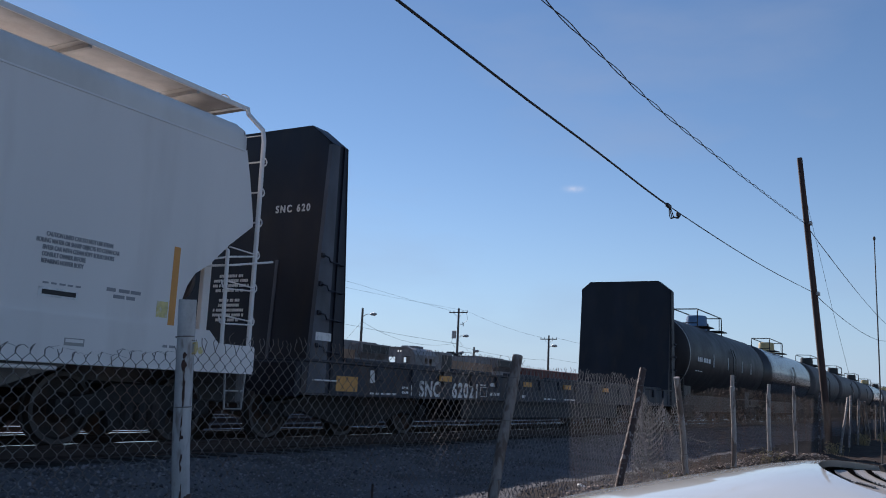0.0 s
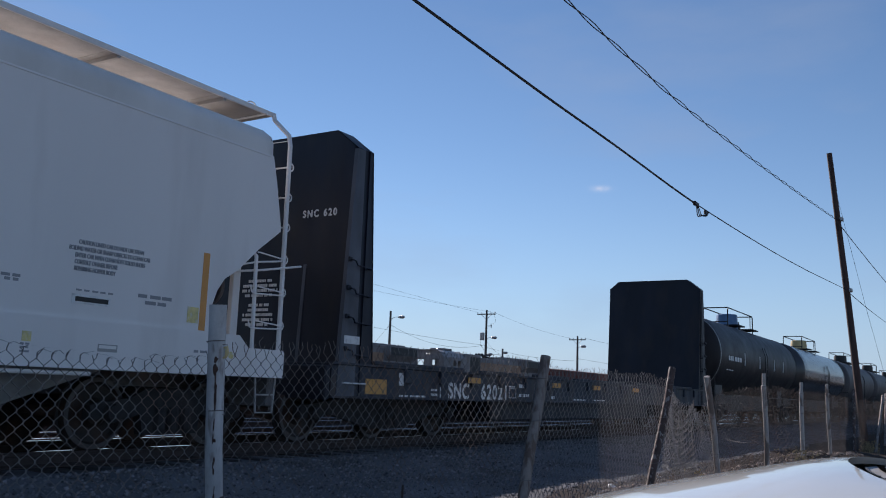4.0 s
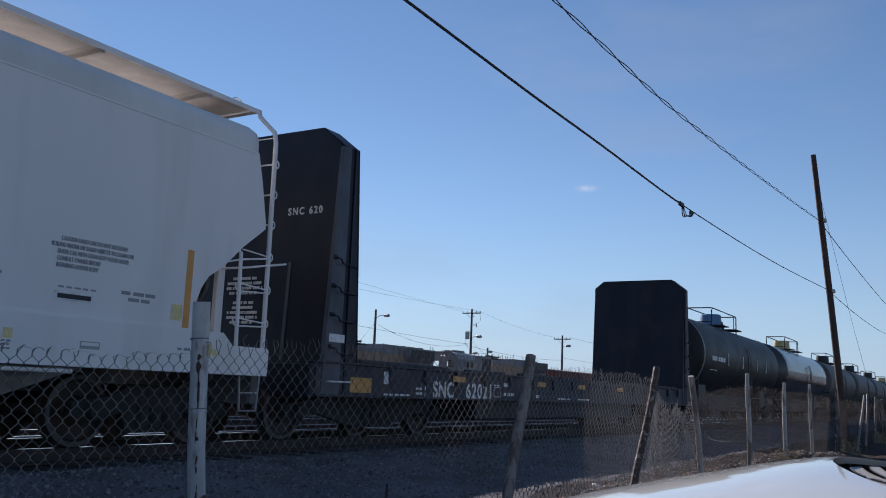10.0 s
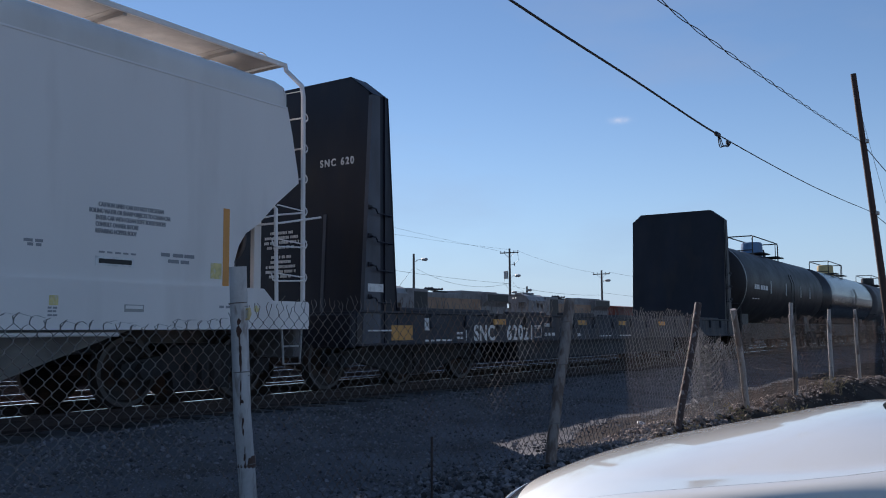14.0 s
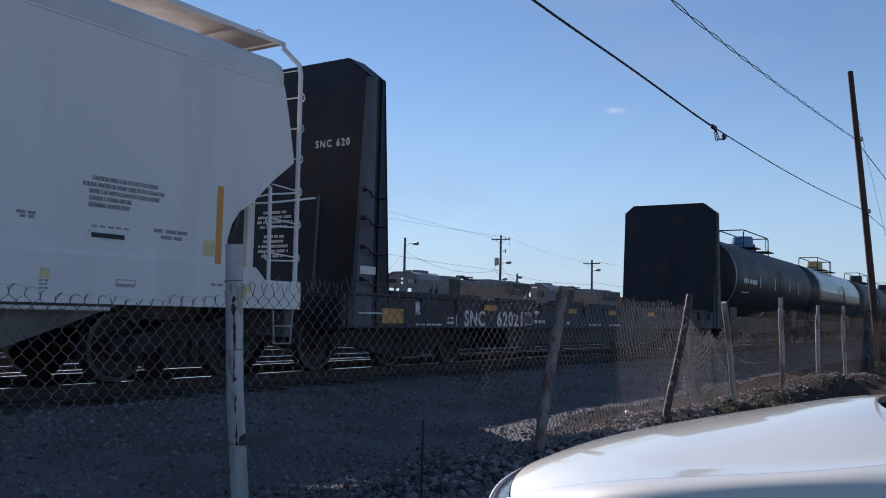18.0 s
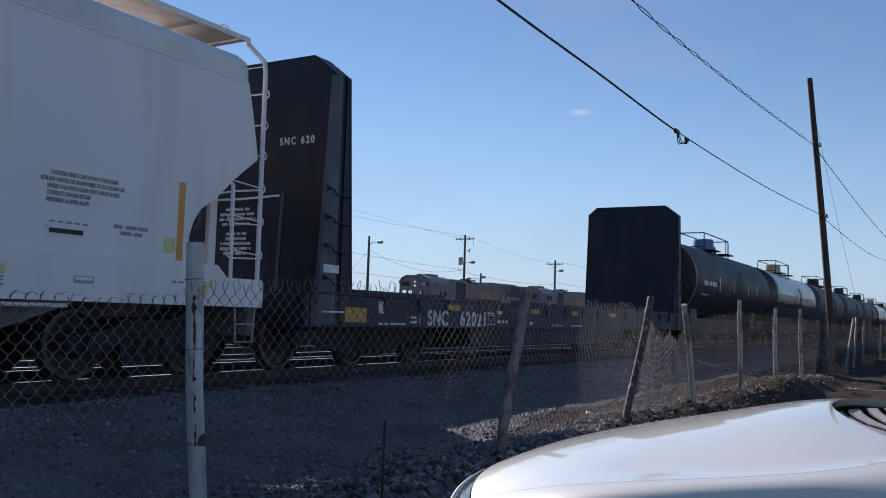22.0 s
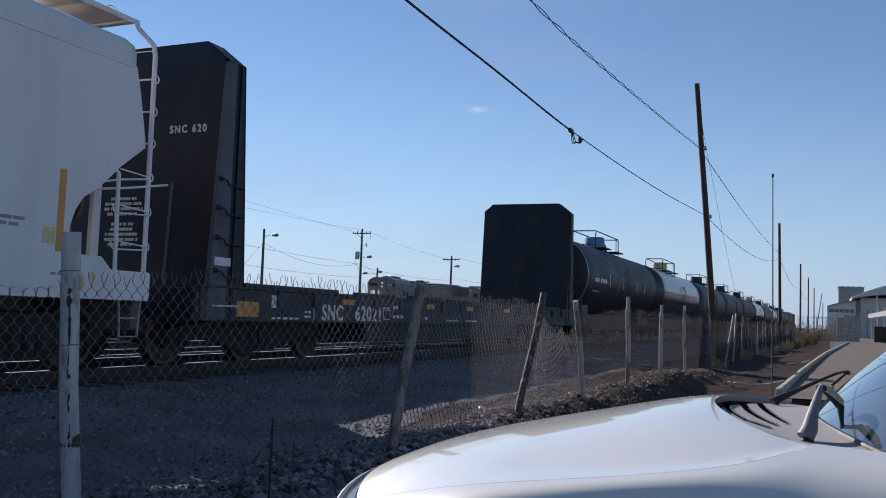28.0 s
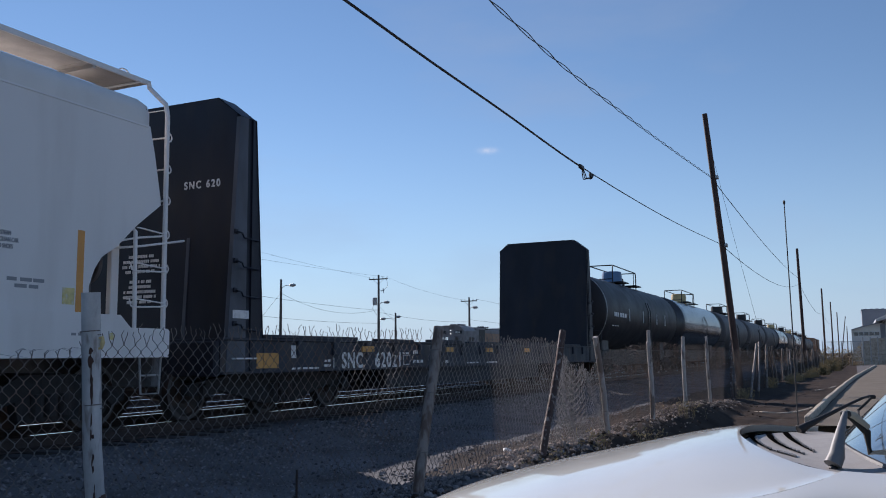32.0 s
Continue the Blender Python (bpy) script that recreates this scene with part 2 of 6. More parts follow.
RUST = (0.16, 0.07, 0.035)
M = dict(
    lamp_on=glow("lit_headlight", (1.0, 0.93, 0.8), 0.5),
    hopper=mat("hopper_paint", (0.86, 0.81, 0.765), 0.5, var=0.06, scale=0.6, fine=300, bump=0.01, stain=(0.5, 0.45, 0.4), stain_amt=0.3, stain_scale=1.6, streak=0.2),
    white_paint=mat("white_paint", (0.85, 0.84, 0.82), 0.5, var=0.06, scale=3, bump=0.02),
    hopper_roof=mat("hopper_roof_paint", (0.8, 0.745, 0.68), 0.5, var=0.07, scale=0.9, fine=300, bump=0.01, stain=(0.45, 0.4, 0.33), stain_amt=0.3, stain_scale=1.5, streak=0.4),
    hopper_bay=mat("hopper_mid_grey", (0.36, 0.35, 0.33), 0.6, stain=(0.2, 0.18, 0.16), stain_amt=0.4),
    hopper_dark=mat("hopper_dark_grey", (0.16, 0.155, 0.155), 0.7, stain=(0.1, 0.07, 0.05), stain_amt=0.6),
    walkway=mat("walkway_steel", (0.44, 0.41, 0.38), 0.6, stain=RUST, stain_amt=0.3),
    flat=mat("flatcar_paint", (0.0105, 0.0125, 0.022), 0.5, var=0.35, scale=1.5, spec=0.35, stain=(0.035, 0.026, 0.022), stain_amt=0.5, stain_scale=2.5, streak=0.4),
    sill=mat("flatcar_side_paint", (0.024, 0.028, 0.041), 0.6, var=0.3, scale=2.0, stain=(0.12, 0.08, 0.05), stain_amt=0.5, stain_scale=3.0, streak=0.5),
    truck=mat("truck_steel", (0.022, 0.02, 0.02), 0.75, var=0.35, scale=4, stain=(0.07, 0.04, 0.03), stain_amt=0.3),
    wheel=mat("wheel_steel", (0.035, 0.028, 0.025), 0.6, 0.3, stain=RUST, stain_amt=0.4),
    rail=mat("rail_steel", (0.045, 0.03, 0.026), 0.7, 0.1, stain=(0.07, 0.04, 0.03), stain_amt=0.6, scale=5),
    railtop=mat("polished_rail", (0.85, 0.84, 0.82), 0.1, 1.0, var=0.08, bump=0.0),
    railtop_dull=mat("dull_rail", (0.4, 0.35, 0.32), 0.5, 0.7, var=0.2, bump=0.05),
    tie=mat("tie_wood", (0.045, 0.035, 0.03), 0.9, var=0.4, scale=6, bump=0.5, obr=0.35),
    tank=mat("tank_paint", (0.03, 0.027, 0.028), 0.5, spec=0.2, var=0.2, scale=0.8, stain=(0.06, 0.052, 0.048), stain_amt=0.5, stain_scale=0.7, streak=0.8),
    tank_grey=mat("tank_dull_grey_paint", (0.1, 0.092, 0.09), 0.55, spec=0.25, var=0.25, scale=0.8, stain=(0.06, 0.05, 0.046), stain_amt=0.6, stain_scale=0.7, streak=0.5),
    tank_shiny=mat("tank_gloss_paint", (0.045, 0.046, 0.05), 0.2, var=0.2, scale=0.9, stain=(0.1, 0.085, 0.07), stain_amt=0.35, stain_scale=1.0),
    blue=mat("blue_paint", (0.1, 0.21, 0.37), 0.5),
    cream=mat("cream_paint", (0.6, 0.46, 0.22), 0.6),
    rim_glint=mat("wheel_rim_glint", (0.1, 0.09, 0.085), 0.5, 0.3),
    yard=mat("yard_dirt", (0.06, 0.048, 0.042), 0.95, var=0.35, scale=0.4, fine=20, bump=0.8, stain=(0.1, 0.085, 0.075), stain_amt=0.5, stain_scale=0.6, spec=0.06),
    yellow=mat("yellow_paint", (0.64, 0.32, 0.085), 0.6, stain=(0.3, 0.17, 0.06), stain_amt=0.4, stain_scale=6),
    pale_yellow=mat("faded_yellow_sticker", (0.72, 0.6, 0.26), 0.6, var=0.2, scale=14, stain=(0.75, 0.72, 0.65), stain_amt=0.7, stain_scale=18),
    orange=mat("orange_paint", (0.75, 0.33, 0.08), 0.5, var=0.1, stain=(0.55, 0.25, 0.08), stain_amt=0.3),
    white=mat("white_lettering", (0.8, 0.79, 0.76), 0.6, var=0.1, scale=9, stain=(0.3, 0.28, 0.26), stain_amt=0.55, stain_scale=14),
    grey_ink=mat("grey_lettering", (0.3, 0.3, 0.31), 0.6, var=0.1),
    black=mat("black_paint", (0.015, 0.015, 0.016), 0.5, var=0.2),
    loco_grey=mat("locomotive_grey", (0.24, 0.22, 0.215), 0.55, stain=(0.1, 0.09, 0.08), stain_amt=0.5, scale=1.2),
    loco_roof_lit=mat("locomotive_roof_lit", (0.3, 0.285, 0.275), 0.5, stain=(0.12, 0.1, 0.09), stain_amt=0.5, scale=1.2),
    loco_yellow=mat("locomotive_yellow", (0.36, 0.21, 0.13), 0.55, stain=(0.2, 0.1, 0.06), stain_amt=0.6, stain_scale=1.5, scale=1.2),
    boxred=mat("boxcar_red", (0.17, 0.055, 0.04), 0.7, stain=(0.08, 0.04, 0.03), stain_amt=0.5),
    glass=mat("cab_glass", (0.02, 0.025, 0.03), 0.06, var=0.05, bump=0.0, spec=0.9),
    screen=mat("tinted_screen", (0.06, 0.075, 0.085), 0.04, var=0.05, bump=0.0, spec=1.0, coat=1.0),
    galv=mat("galvanised_steel", (0.42, 0.42, 0.41), 0.5, 0.55, var=0.2, scale=12, stain=RUST, stain_amt=0.5, stain_scale=9),
    post=mat("painted_post", (0.46, 0.46, 0.46), 0.55, 0.1, var=0.25, scale=14, stain=(0.2, 0.17, 0.16), stain_amt=0.8, stain_scale=30, streak=0.25, edge=(0.54, 0.68)),
    post_tan=mat("weathered_post", (0.45, 0.41, 0.38), 0.6, 0.1, var=0.3, scale=9, stain=(0.12, 0.08, 0.06), stain_amt=0.8, stain_scale=9, streak=0.35, edge=(0.5, 0.58)),
    post_brown=mat("peeling_post", (0.25, 0.22, 0.2), 0.65, 0.1, var=0.35, scale=9, stain=(0.1, 0.065, 0.05), stain_amt=0.85, stain_scale=24, streak=0.25, edge=(0.44, 0.6)),
    plate=mat("bulkhead_pale_grey", (0.085, 0.092, 0.112), 0.55, var=0.45, scale=2.2, stain=(0.08, 0.075, 0.075), stain_amt=0.5, stain_scale=2.6, streak=0.5),
    post_rust=mat("rusty_post", (0.085, 0.052, 0.042), 0.75, 0.1, var=0.4, scale=9, fine=120, stain=(0.36, 0.32, 0.29), stain_amt=0.8, stain_scale=24, streak=0.5, edge=(0.55, 0.62), bump=0.4),
    rust_scale=mat("rust_scale", (0.06, 0.03, 0.022), 0.85, var=0.4, scale=30, fine=200, bump=0.4),
    wire=mat("fence_wire", (0.165, 0.155, 0.145), 0.7, 0.0, var=0.35, scale=5, stain=RUST, stain_amt=0.6, stain_scale=3, bump=0),
    wire_rust=mat("rusted_wire", (0.05, 0.04, 0.036), 0.85, 0.0, var=0.35, scale=5, stain=RUST, stain_amt=0.5, bump=0),
    wire_grey=mat("weathered_wire", (0.2, 0.19, 0.185), 0.75, 0.0, var=0.35, scale=5, stain=RUST, stain_amt=0.3, bump=0),
    wood=mat("creosoted_wood", (0.07, 0.04, 0.032), 0.85, var=0.35, scale=4, streak=0.15, bump=0.5, stain=(0.05, 0.03, 0.025), stain_amt=0.6),
    wood_grey=mat("weathered_wood", (0.11, 0.1, 0.09), 0.85, var=0.3, scale=4, streak=0.15, bump=0.4),
    cable=mat("cable_rubber", (0.02, 0.02, 0.022), 0.6, bump=0),
    gravel=mat("gravel_bed", (0.147, 0.146, 0.152), 0.95, var=0.35, scale=0.8, fine=26, bump=0.9, stain=(0.085, 0.07, 0.055), stain_amt=0.7, stain_scale=1.1, spec=0.06),
    rubble=mat("rubble_stone", (0.17, 0.165, 0.168), 0.9, var=0.25, scale=8, isl=0.75, bump=0.3, spec=0.06),
    stone=mat("ballast_stone", (0.178, 0.172, 0.178), 0.85, var=0.25, scale=8, isl=0.6, bump=0.3, spec=0.06),
    bank_stone=mat("bank_stone", (0.33, 0.265, 0.22), 0.9, var=0.3, scale=8, isl=0.6, bump=0.4, spec=0.06),
    dirt=mat("dirt", (0.046, 0.034, 0.028), 0.95, var=0.4, scale=1.5, fine=30, bump=0.8, stain=(0.07, 0.055, 0.043), stain_amt=0.4, stain_scale=2.5, spec=0.06),
    asphalt=mat("asphalt", (0.15, 0.127, 0.1), 0.9, var=0.2, scale=0.6, fine=120, bump=0.4, stain=(0.19, 0.16, 0.125), stain_amt=0.6, stain_scale=0.7, spec=0.2),
    concrete=mat("concrete", (0.46, 0.4, 0.32), 0.85, var=0.3, scale=3, bump=0.6, stain=(0.16, 0.13, 0.1), stain_amt=0.75, stain_scale=5),
    weed=mat("dry_weed", (0.33, 0.25, 0.125), 0.9, var=0.35, scale=9, bump=0, isl=0.35),
    leaf=mat("shrub_leaf", (0.13, 0.105, 0.05), 0.8, var=0.35, scale=6, bump=0, isl=0.4),
    carpaint=mat("silver_paint", (0.78, 0.763, 0.67), 0.4, 0.12, var=0.03, scale=1.0, fine=600, bump=0.0, coat=1.0),
    nose_dark=mat("dark_nose_gloss", (0.09, 0.095, 0.12), 0.12, var=0.1, scale=4, bump=0.0, coat=0.5),
    trim=mat("black_plastic", (0.03, 0.03, 0.031), 0.6, var=0.2, scale=12, fine=200, bump=0.15),
    cowl=mat("grey_cowl_plastic", (0.29, 0.28, 0.27), 0.65, var=0.12, scale=10, fine=200, bump=0.15),
    slot_shade=mat("slot_shade_black", (0.004, 0.004, 0.004), 0.95, spec=0.0, bump=0),
    wiper=mat("wiper_plastic", (0.19, 0.19, 0.19), 0.55, var=0.15),
    carrier=mat("sunlit_beige", (0.5, 0.45, 0.34), 0.6, var=0.12, scale=20),
    rubber=mat("tyre_rubber", (0.02, 0.02, 0.02), 0.8),
    chrome=mat("alloy", (0.6, 0.6, 0.6), 0.3, 0.9),
    cladding=mat("pale_cladding", (0.8, 0.75, 0.67), 0.6, var=0.1, scale=0.3, bump=0.05),
    # far cladding lifted to blue-grey: distance haze put into the colour
    cladding_hazed=mat("hazed_cladding", (0.25, 0.26, 0.29), 0.6, var=0.15, scale=0.3, bump=0.05),
    roofing=mat("metal_roof", (0.55, 0.56, 0.58), 0.45, 0.3, var=0.1, scale=0.3, bump=0.05),
    lens=mat("lamp_lens", (0.5, 0.5, 0.48), 0.3),
)


M["carpaint"].node_tree.nodes["Principled BSDF"].inputs["Coat Roughness"].default_value = 0.05


# ---- mesh helpers ----
class Mesh:
    """Vertices and faces gathered piece by piece."""

    def __init__(self):
        self.v, self.f = [], []

    def add(self, verts, faces):
        o = len(self.v)
        self.v += [tuple(p) for p in verts]
        self.f += [tuple(i + o for i in q) for q in faces]
        return self

    def box(self, x0, y0, z0, x1, y1, z1, b=0.0):
        x0, x1, y0, y1, z0, z1 = min(x0, x1), max(x0, x1), min(y0, y1), max(y0, y1), min(z0, z1), max(z0, z1)
        if not b:
            vs = [(x, y, z) for x in (x0, x1) for y in (y0, y1) for z in (z0, z1)]
            return self.add(vs, [(0, 1, 3, 2), (4, 6, 7, 5), (0, 4, 5, 1), (2, 3, 7, 6), (0, 2, 6, 4), (1, 5, 7, 3)])
        b = min(b, (x1 - x0) * 0.45, (y1 - y0) * 0.45, (z1 - z0) * 0.45)
        vs = []
        for i in range(8):
            sx, sy, sz = (1 if i & 4 else -1), (1 if i & 2 else -1), (1 if i & 1 else -1)
            cx, cy, cz = (x1 if sx > 0 else x0), (y1 if sy > 0 else y0), (z1 if sz > 0 else z0)
            vs += [(cx, cy - sy * b, cz - sz * b), (cx - sx * b, cy, cz - sz * b), (cx - sx * b, cy - sy * b, cz)]
        fs = []
        for axis, quads in ((0, [(0, 1, 3, 2), (4, 6, 7, 5)]), (1, [(0, 4, 5, 1), (2, 3, 7, 6)]), (2, [(0, 2, 6, 4), (1, 5, 7, 3)])):
            fs += [tuple(3 * c + axis for c in q) for q in quads]
        for a, c, ax in [(a, a | bit, ax) for ax, bit in ((0, 4), (1, 2), (2, 1)) for a in range(8) if not a & bit]:
            p, q = [k for k in range(3) if k != ax]
            fs.append((3 * a + p, 3 * a + q, 3 * c + q, 3 * c + p))
        fs += [(3 * i, 3 * i + 1, 3 * i + 2) for i in range(8)]
        return self.add(vs, fs)

    def tube(self, pts, r, n=6, caps=True):
        """A round bar along the points; r: one radius or one for each point."""
        pts = [Vector(p) for p in pts]
        rs = r if isinstance(r, (list, tuple)) else [r] * len(pts)
        o, up, rings = len(self.v), None, []
        for i, p in enumerate(pts):
            d = (pts[min(i + 1, len(pts) - 1)] - pts[max(i - 1, 0)]).normalized()
            if up is None:
                up = Vector((0, 0, 1)) if abs(d.z) < 0.9 else Vector((1, 0, 0))
            s = d.cross(up).normalized()
            up = s.cross(d).normalized()
            rings.append([tuple(p + rs[i] * (math.cos(a) * s + math.sin(a) * up)) for a in (2 * math.pi * k / n for k in range(n))])
        vs = [q for ring in rings for q in ring]
        fs = [(i * n + k, i * n + (k + 1) % n, (i + 1) * n + (k + 1) % n, (i + 1) * n + k) for i in range(len(pts) - 1) for k in range(n)]
        if caps:
            fs += [tuple(range(n))[::-1], tuple((len(pts) - 1) * n + k for k in range(n))]
        return self.add(vs, fs)

    def prism(self, poly, axis, a0, a1):
        """A flat outline pushed along an axis; poly gives the other two coordinates in their order."""
        def at(p, a):
            q = list(p)
            q.insert("xyz".index(axis), a)
            return tuple(q)
        n = len(poly)
        vs = [at(p, a0) for p in poly] + [at(p, a1) for p in poly]
        fs = [tuple(range(n))[::-1], tuple(range(n, 2 * n))] + [(i, (i + 1) % n, n + (i + 1) % n, n + i) for i in range(n)]
        return self.add(vs, fs)

    def lathe(self, prof, axis, origin, n=24):
        """A profile of (along, radius) turned about an axis through origin."""
        k = "xyz".index(axis)
        vs, fs = [], []
        for al, r in prof:
            for i in range(n):
                a = 2 * math.pi * i / n
                p = [r * math.cos(a), r * math.sin(a)]
                p.insert(k, al)
                vs.append(tuple(c + o for c, o in zip(p, origin)))
        for j in range(len(prof) - 1):
            fs += [(j * n + i, j * n + (i + 1) % n, (j + 1) * n + (i + 1) % n, (j + 1) * n + i) for i in range(n)]
        fs += [tuple(range(n))[::-1], tuple((len(prof) - 1) * n + i for i in range(n))]
        return self.add(vs, fs)

    def grid(self, rows):
        """A sheet through rows of points."""
        o, w = 0, len(rows[0])
        vs = [p for row in rows for p in row]
        return self.add(vs, [(j * w + i, j * w + i + 1, (j + 1) * w + i + 1, (j + 1) * w + i) for j in range(len(rows) - 1) for i in range(w - 1)])

    def data(self, name, material, smooth=False):
        me = bpy.data.meshes.new(name)
        me.from_pydata(self.v, [], self.f)
        bm = bmesh.new()
        bm.from_mesh(me)
        bmesh.ops.recalc_face_normals(bm, faces=bm.faces)
        if smooth:
            for fc in bm.faces:
                fc.smooth = True
            for e in bm.edges:
                if len(e.link_faces) == 2 and e.calc_face_angle() > 0.6:
                    e.smooth = False
        bm.to_mesh(me)
        bm.free()
        me.materials.append(material)
        return me


def part(name, mesh, material, parent=None, label="", smooth=False):
    """One mesh object under a thing or a part; mesh: a Mesh or ready mesh data, in the thing's own space."""
    ob = new(name, mesh.data(name, material, smooth) if isinstance(mesh, Mesh) else mesh)
    ob.parent = parent
    if label:
        ob["label"] = label
    return ob


def thing(name, m, label, category, group=""):
    ob = new(name)
    ob.empty_display_size = 0.2
    ob.matrix_world = m
    return tagged(ob, label, category, group)


def stencil(text, size, place, face, material, name, parent, stretch=1.0, thick=0.002, bold=0.0, gap=1.0):
    """Lettering laid on a face. face: 'x' looks along +x (reads towards +y), '-y' looks along -y (reads towards +x)."""
    cu = bpy.data.curves.new("lettering", "FONT")
    cu.body, cu.size, cu.extrude = text, size, thick
    cu.space_character = gap
    tmp = bpy.data.objects.new("lettering", cu)
    me = bpy.data.meshes.new_from_object(tmp)
    bpy.data.objects.remove(tmp)
    me.materials.clear()
    me.materials.append(material)
    me.transform(Matrix.Diagonal((stretch, 1, 1, 1)))
    if bold:
        # heavier strokes: the same letters laid over themselves, a hair apart
        bm = bmesh.new()
        for k, (dx, dy) in enumerate(((0, 0), (bold, 0), (-bold, 0), (0, bold), (0, -bold), (bold * 0.7, bold * 0.7), (-bold * 0.7, bold * 0.7), (bold * 0.7, -bold * 0.7), (-bold * 0.7, -bold * 0.7))):
            cp = me.copy()
            cp.transform(Matrix.Translation((dx, dy, 0.0004 * k)))
            bm.from_mesh(cp)
            bpy.data.meshes.remove(cp)
        bm.to_mesh(me)
        bm.free()
    me.transform(pose(0, 0, 0, 90, 0, 90) if face == "x" else pose(0, 0, 0, 90, 0, 0))
    ob = new(name, me)
    ob.parent = parent
    ob.location = place
    return ob


def bars(parent, material, x, y, z, w, h, rnd, words=4, t=0.003):
    """A line of unreadable lettering as small bars on a face of constant x."""
    p = y
    for k in range(words):
        ww = w / words * rnd.uniform(0.6, 0.92)
        part("stencil_bar", Mesh().box(x - 0.003, p, z, x + t, p + ww, z + h), material, parent)
        p += w / words


# ---- ground ----
RAIL = 0.515                         # top of the rails
CAR_X = -9.08                        # middle of the near track


def lerp(v, xs, ys):
    return float(np.interp(v, xs, ys))


def ground_z(x, y):
    """Height of the ground: road, bank under the fence, service strip, ballast of the near tracks, yard."""
    z = lerp(x, [-60, -40, -11.3, -10.9, -7.3, -6.5, -3.95, -3.2, -2.6, -2.25, -2.1, -1.65, -0.6, 0.5, 12, 60], [0.0, 0.0, 0.12, 0.3, 0.33, 0.13, 0.045, 0.11, 0.36, 0.42, 0.38, 0.09, 0.1, 0.09, 0.08, 0.0])
    if -3.9 < x < -1.65:
        # the bank flattens out further along the fence
        z = 0.05 + (z - 0.05) * lerp(y, [19, 27], [1.0, 0.15])
    fade = max(0.0, 1 - max(0.0, abs(y - 15) - 40) / 60)
    rough = 0.05 * noise.noise((x * 0.5, y * 0.35, 0)) + 0.025 * noise.noise((x * 1.7, y * 1.7, 3)) + 0.012 * noise.noise((x * 6, y * 6, 9))
    if x > -0.9:
        rough *= 0.12
    if x > -3.6 and x < -0.9:
        rough *= 2.0
    return z + rough * (0.3 + 0.7 * fade)


def spread(points):
    out = []
    for a, b, n in points:
        out += list(np.linspace(a, b, n, endpoint=False))
    return out + [points[-1][1]]


gx = spread([(-1500, -200, 8), (-200, -60, 8), (-60, -14, 14), (-14, -7, 22), (-7, -0.4, 90), (-0.4, 8, 16), (8, 60, 8), (60, 1500, 8)])
gy = spread([(-1500, -100, 8), (-100, -10, 10), (-10, 1, 16), (1, 26, 200), (26, 60, 80), (60, 140, 30), (140, 3000, 14)])
g = Mesh().grid([[(x, y, ground_z(x, y)) for x in gx] for y in gy])
ground_ob = part("ground", g, M["gravel"], smooth=True)
ground_ob.data.materials.append(M["dirt"])
ground_ob.data.materials.append(M["yard"])
for fc in ground_ob.data.polygons:
    q = fc.center
    if lerp(q.y, [7.5, 9, 10, 12], [-2.1, -3.6, -4.0, -4.5]) + 0.25 * noise.noise((q.y * 0.8, 0, 0)) < q.x < 0.6 and q.y > 5.5:
        fc.material_index = 1
    elif q.x < -10.4:
        fc.material_index = 2
tagged(ground_ob, "grey gravel and dirt yard ground", "ground", kind="structure")


def kerb_x(y):
    return lerp(y, [8, 20, 32, 49, 88, 140], [-0.42, -0.28, -0.02, 0.46, 2.05, 4.05])


ys = spread([(-30, 8, 6), (8, 100, 46), (100, 400, 10)])
road = Mesh().grid([[(kerb_x(max(y, 8)) + 0.1 + u * 7.5, y, 0.125 + 0.05 * u * (1 - u)) for u in np.linspace(0, 1, 9)] for y in ys])
tagged(part("road", road, M["asphalt"]), "worn grey asphalt road beside the railway", "road", kind="structure")
kerb = new("kerb")
tagged(kerb, "broken pale concrete kerb stones along the road", "kerb", kind="structure")
rnd = random.Random(5)
y = 18.6
while y < 90:
    ln = rnd.uniform(2.4, 3.6)
    x0, x1 = kerb_x(y), kerb_x(y + ln)
    m = Mesh()
    outline = [(-0.055, -0.1), (0.065, -0.1), (0.058, 0.14), (0.042, 0.16), (-0.035, 0.155), (-0.05, 0.13)]
    cuts = [0.0, 0.03] + [ln * (q + rnd.uniform(-0.05, 0.05)) for q in (0.2, 0.4, 0.6, 0.8)] + [ln - 0.045, ln - 0.01]
    rings = [[(px * (0.9 if j in (0, 7) else 1) + rnd.uniform(-0.003, 0.003), yy, pz + rnd.uniform(-0.004, 0.002) - (0.02 if j in (0, 7) else 0)) for px, pz in outline] for j, yy in enumerate(cuts)]
    m.grid([ring + ring[:1] for ring in rings])
    m.add(rings[0], [tuple(range(6))]).add(rings[-1], [tuple(range(6))])
    ob = part("kerb_stone", m, M["concrete"], kerb)
    ob.matrix_world = pose(x0, y, 0.09 + rnd.uniform(-0.004, 0.005), 0, rnd.uniform(-1, 1), -math.degrees(math.atan2(x1 - x0, ln)) + rnd.uniform(-0.3, 0.3))
    y += ln + rnd.choice((0.0, 0.01, 0.02))
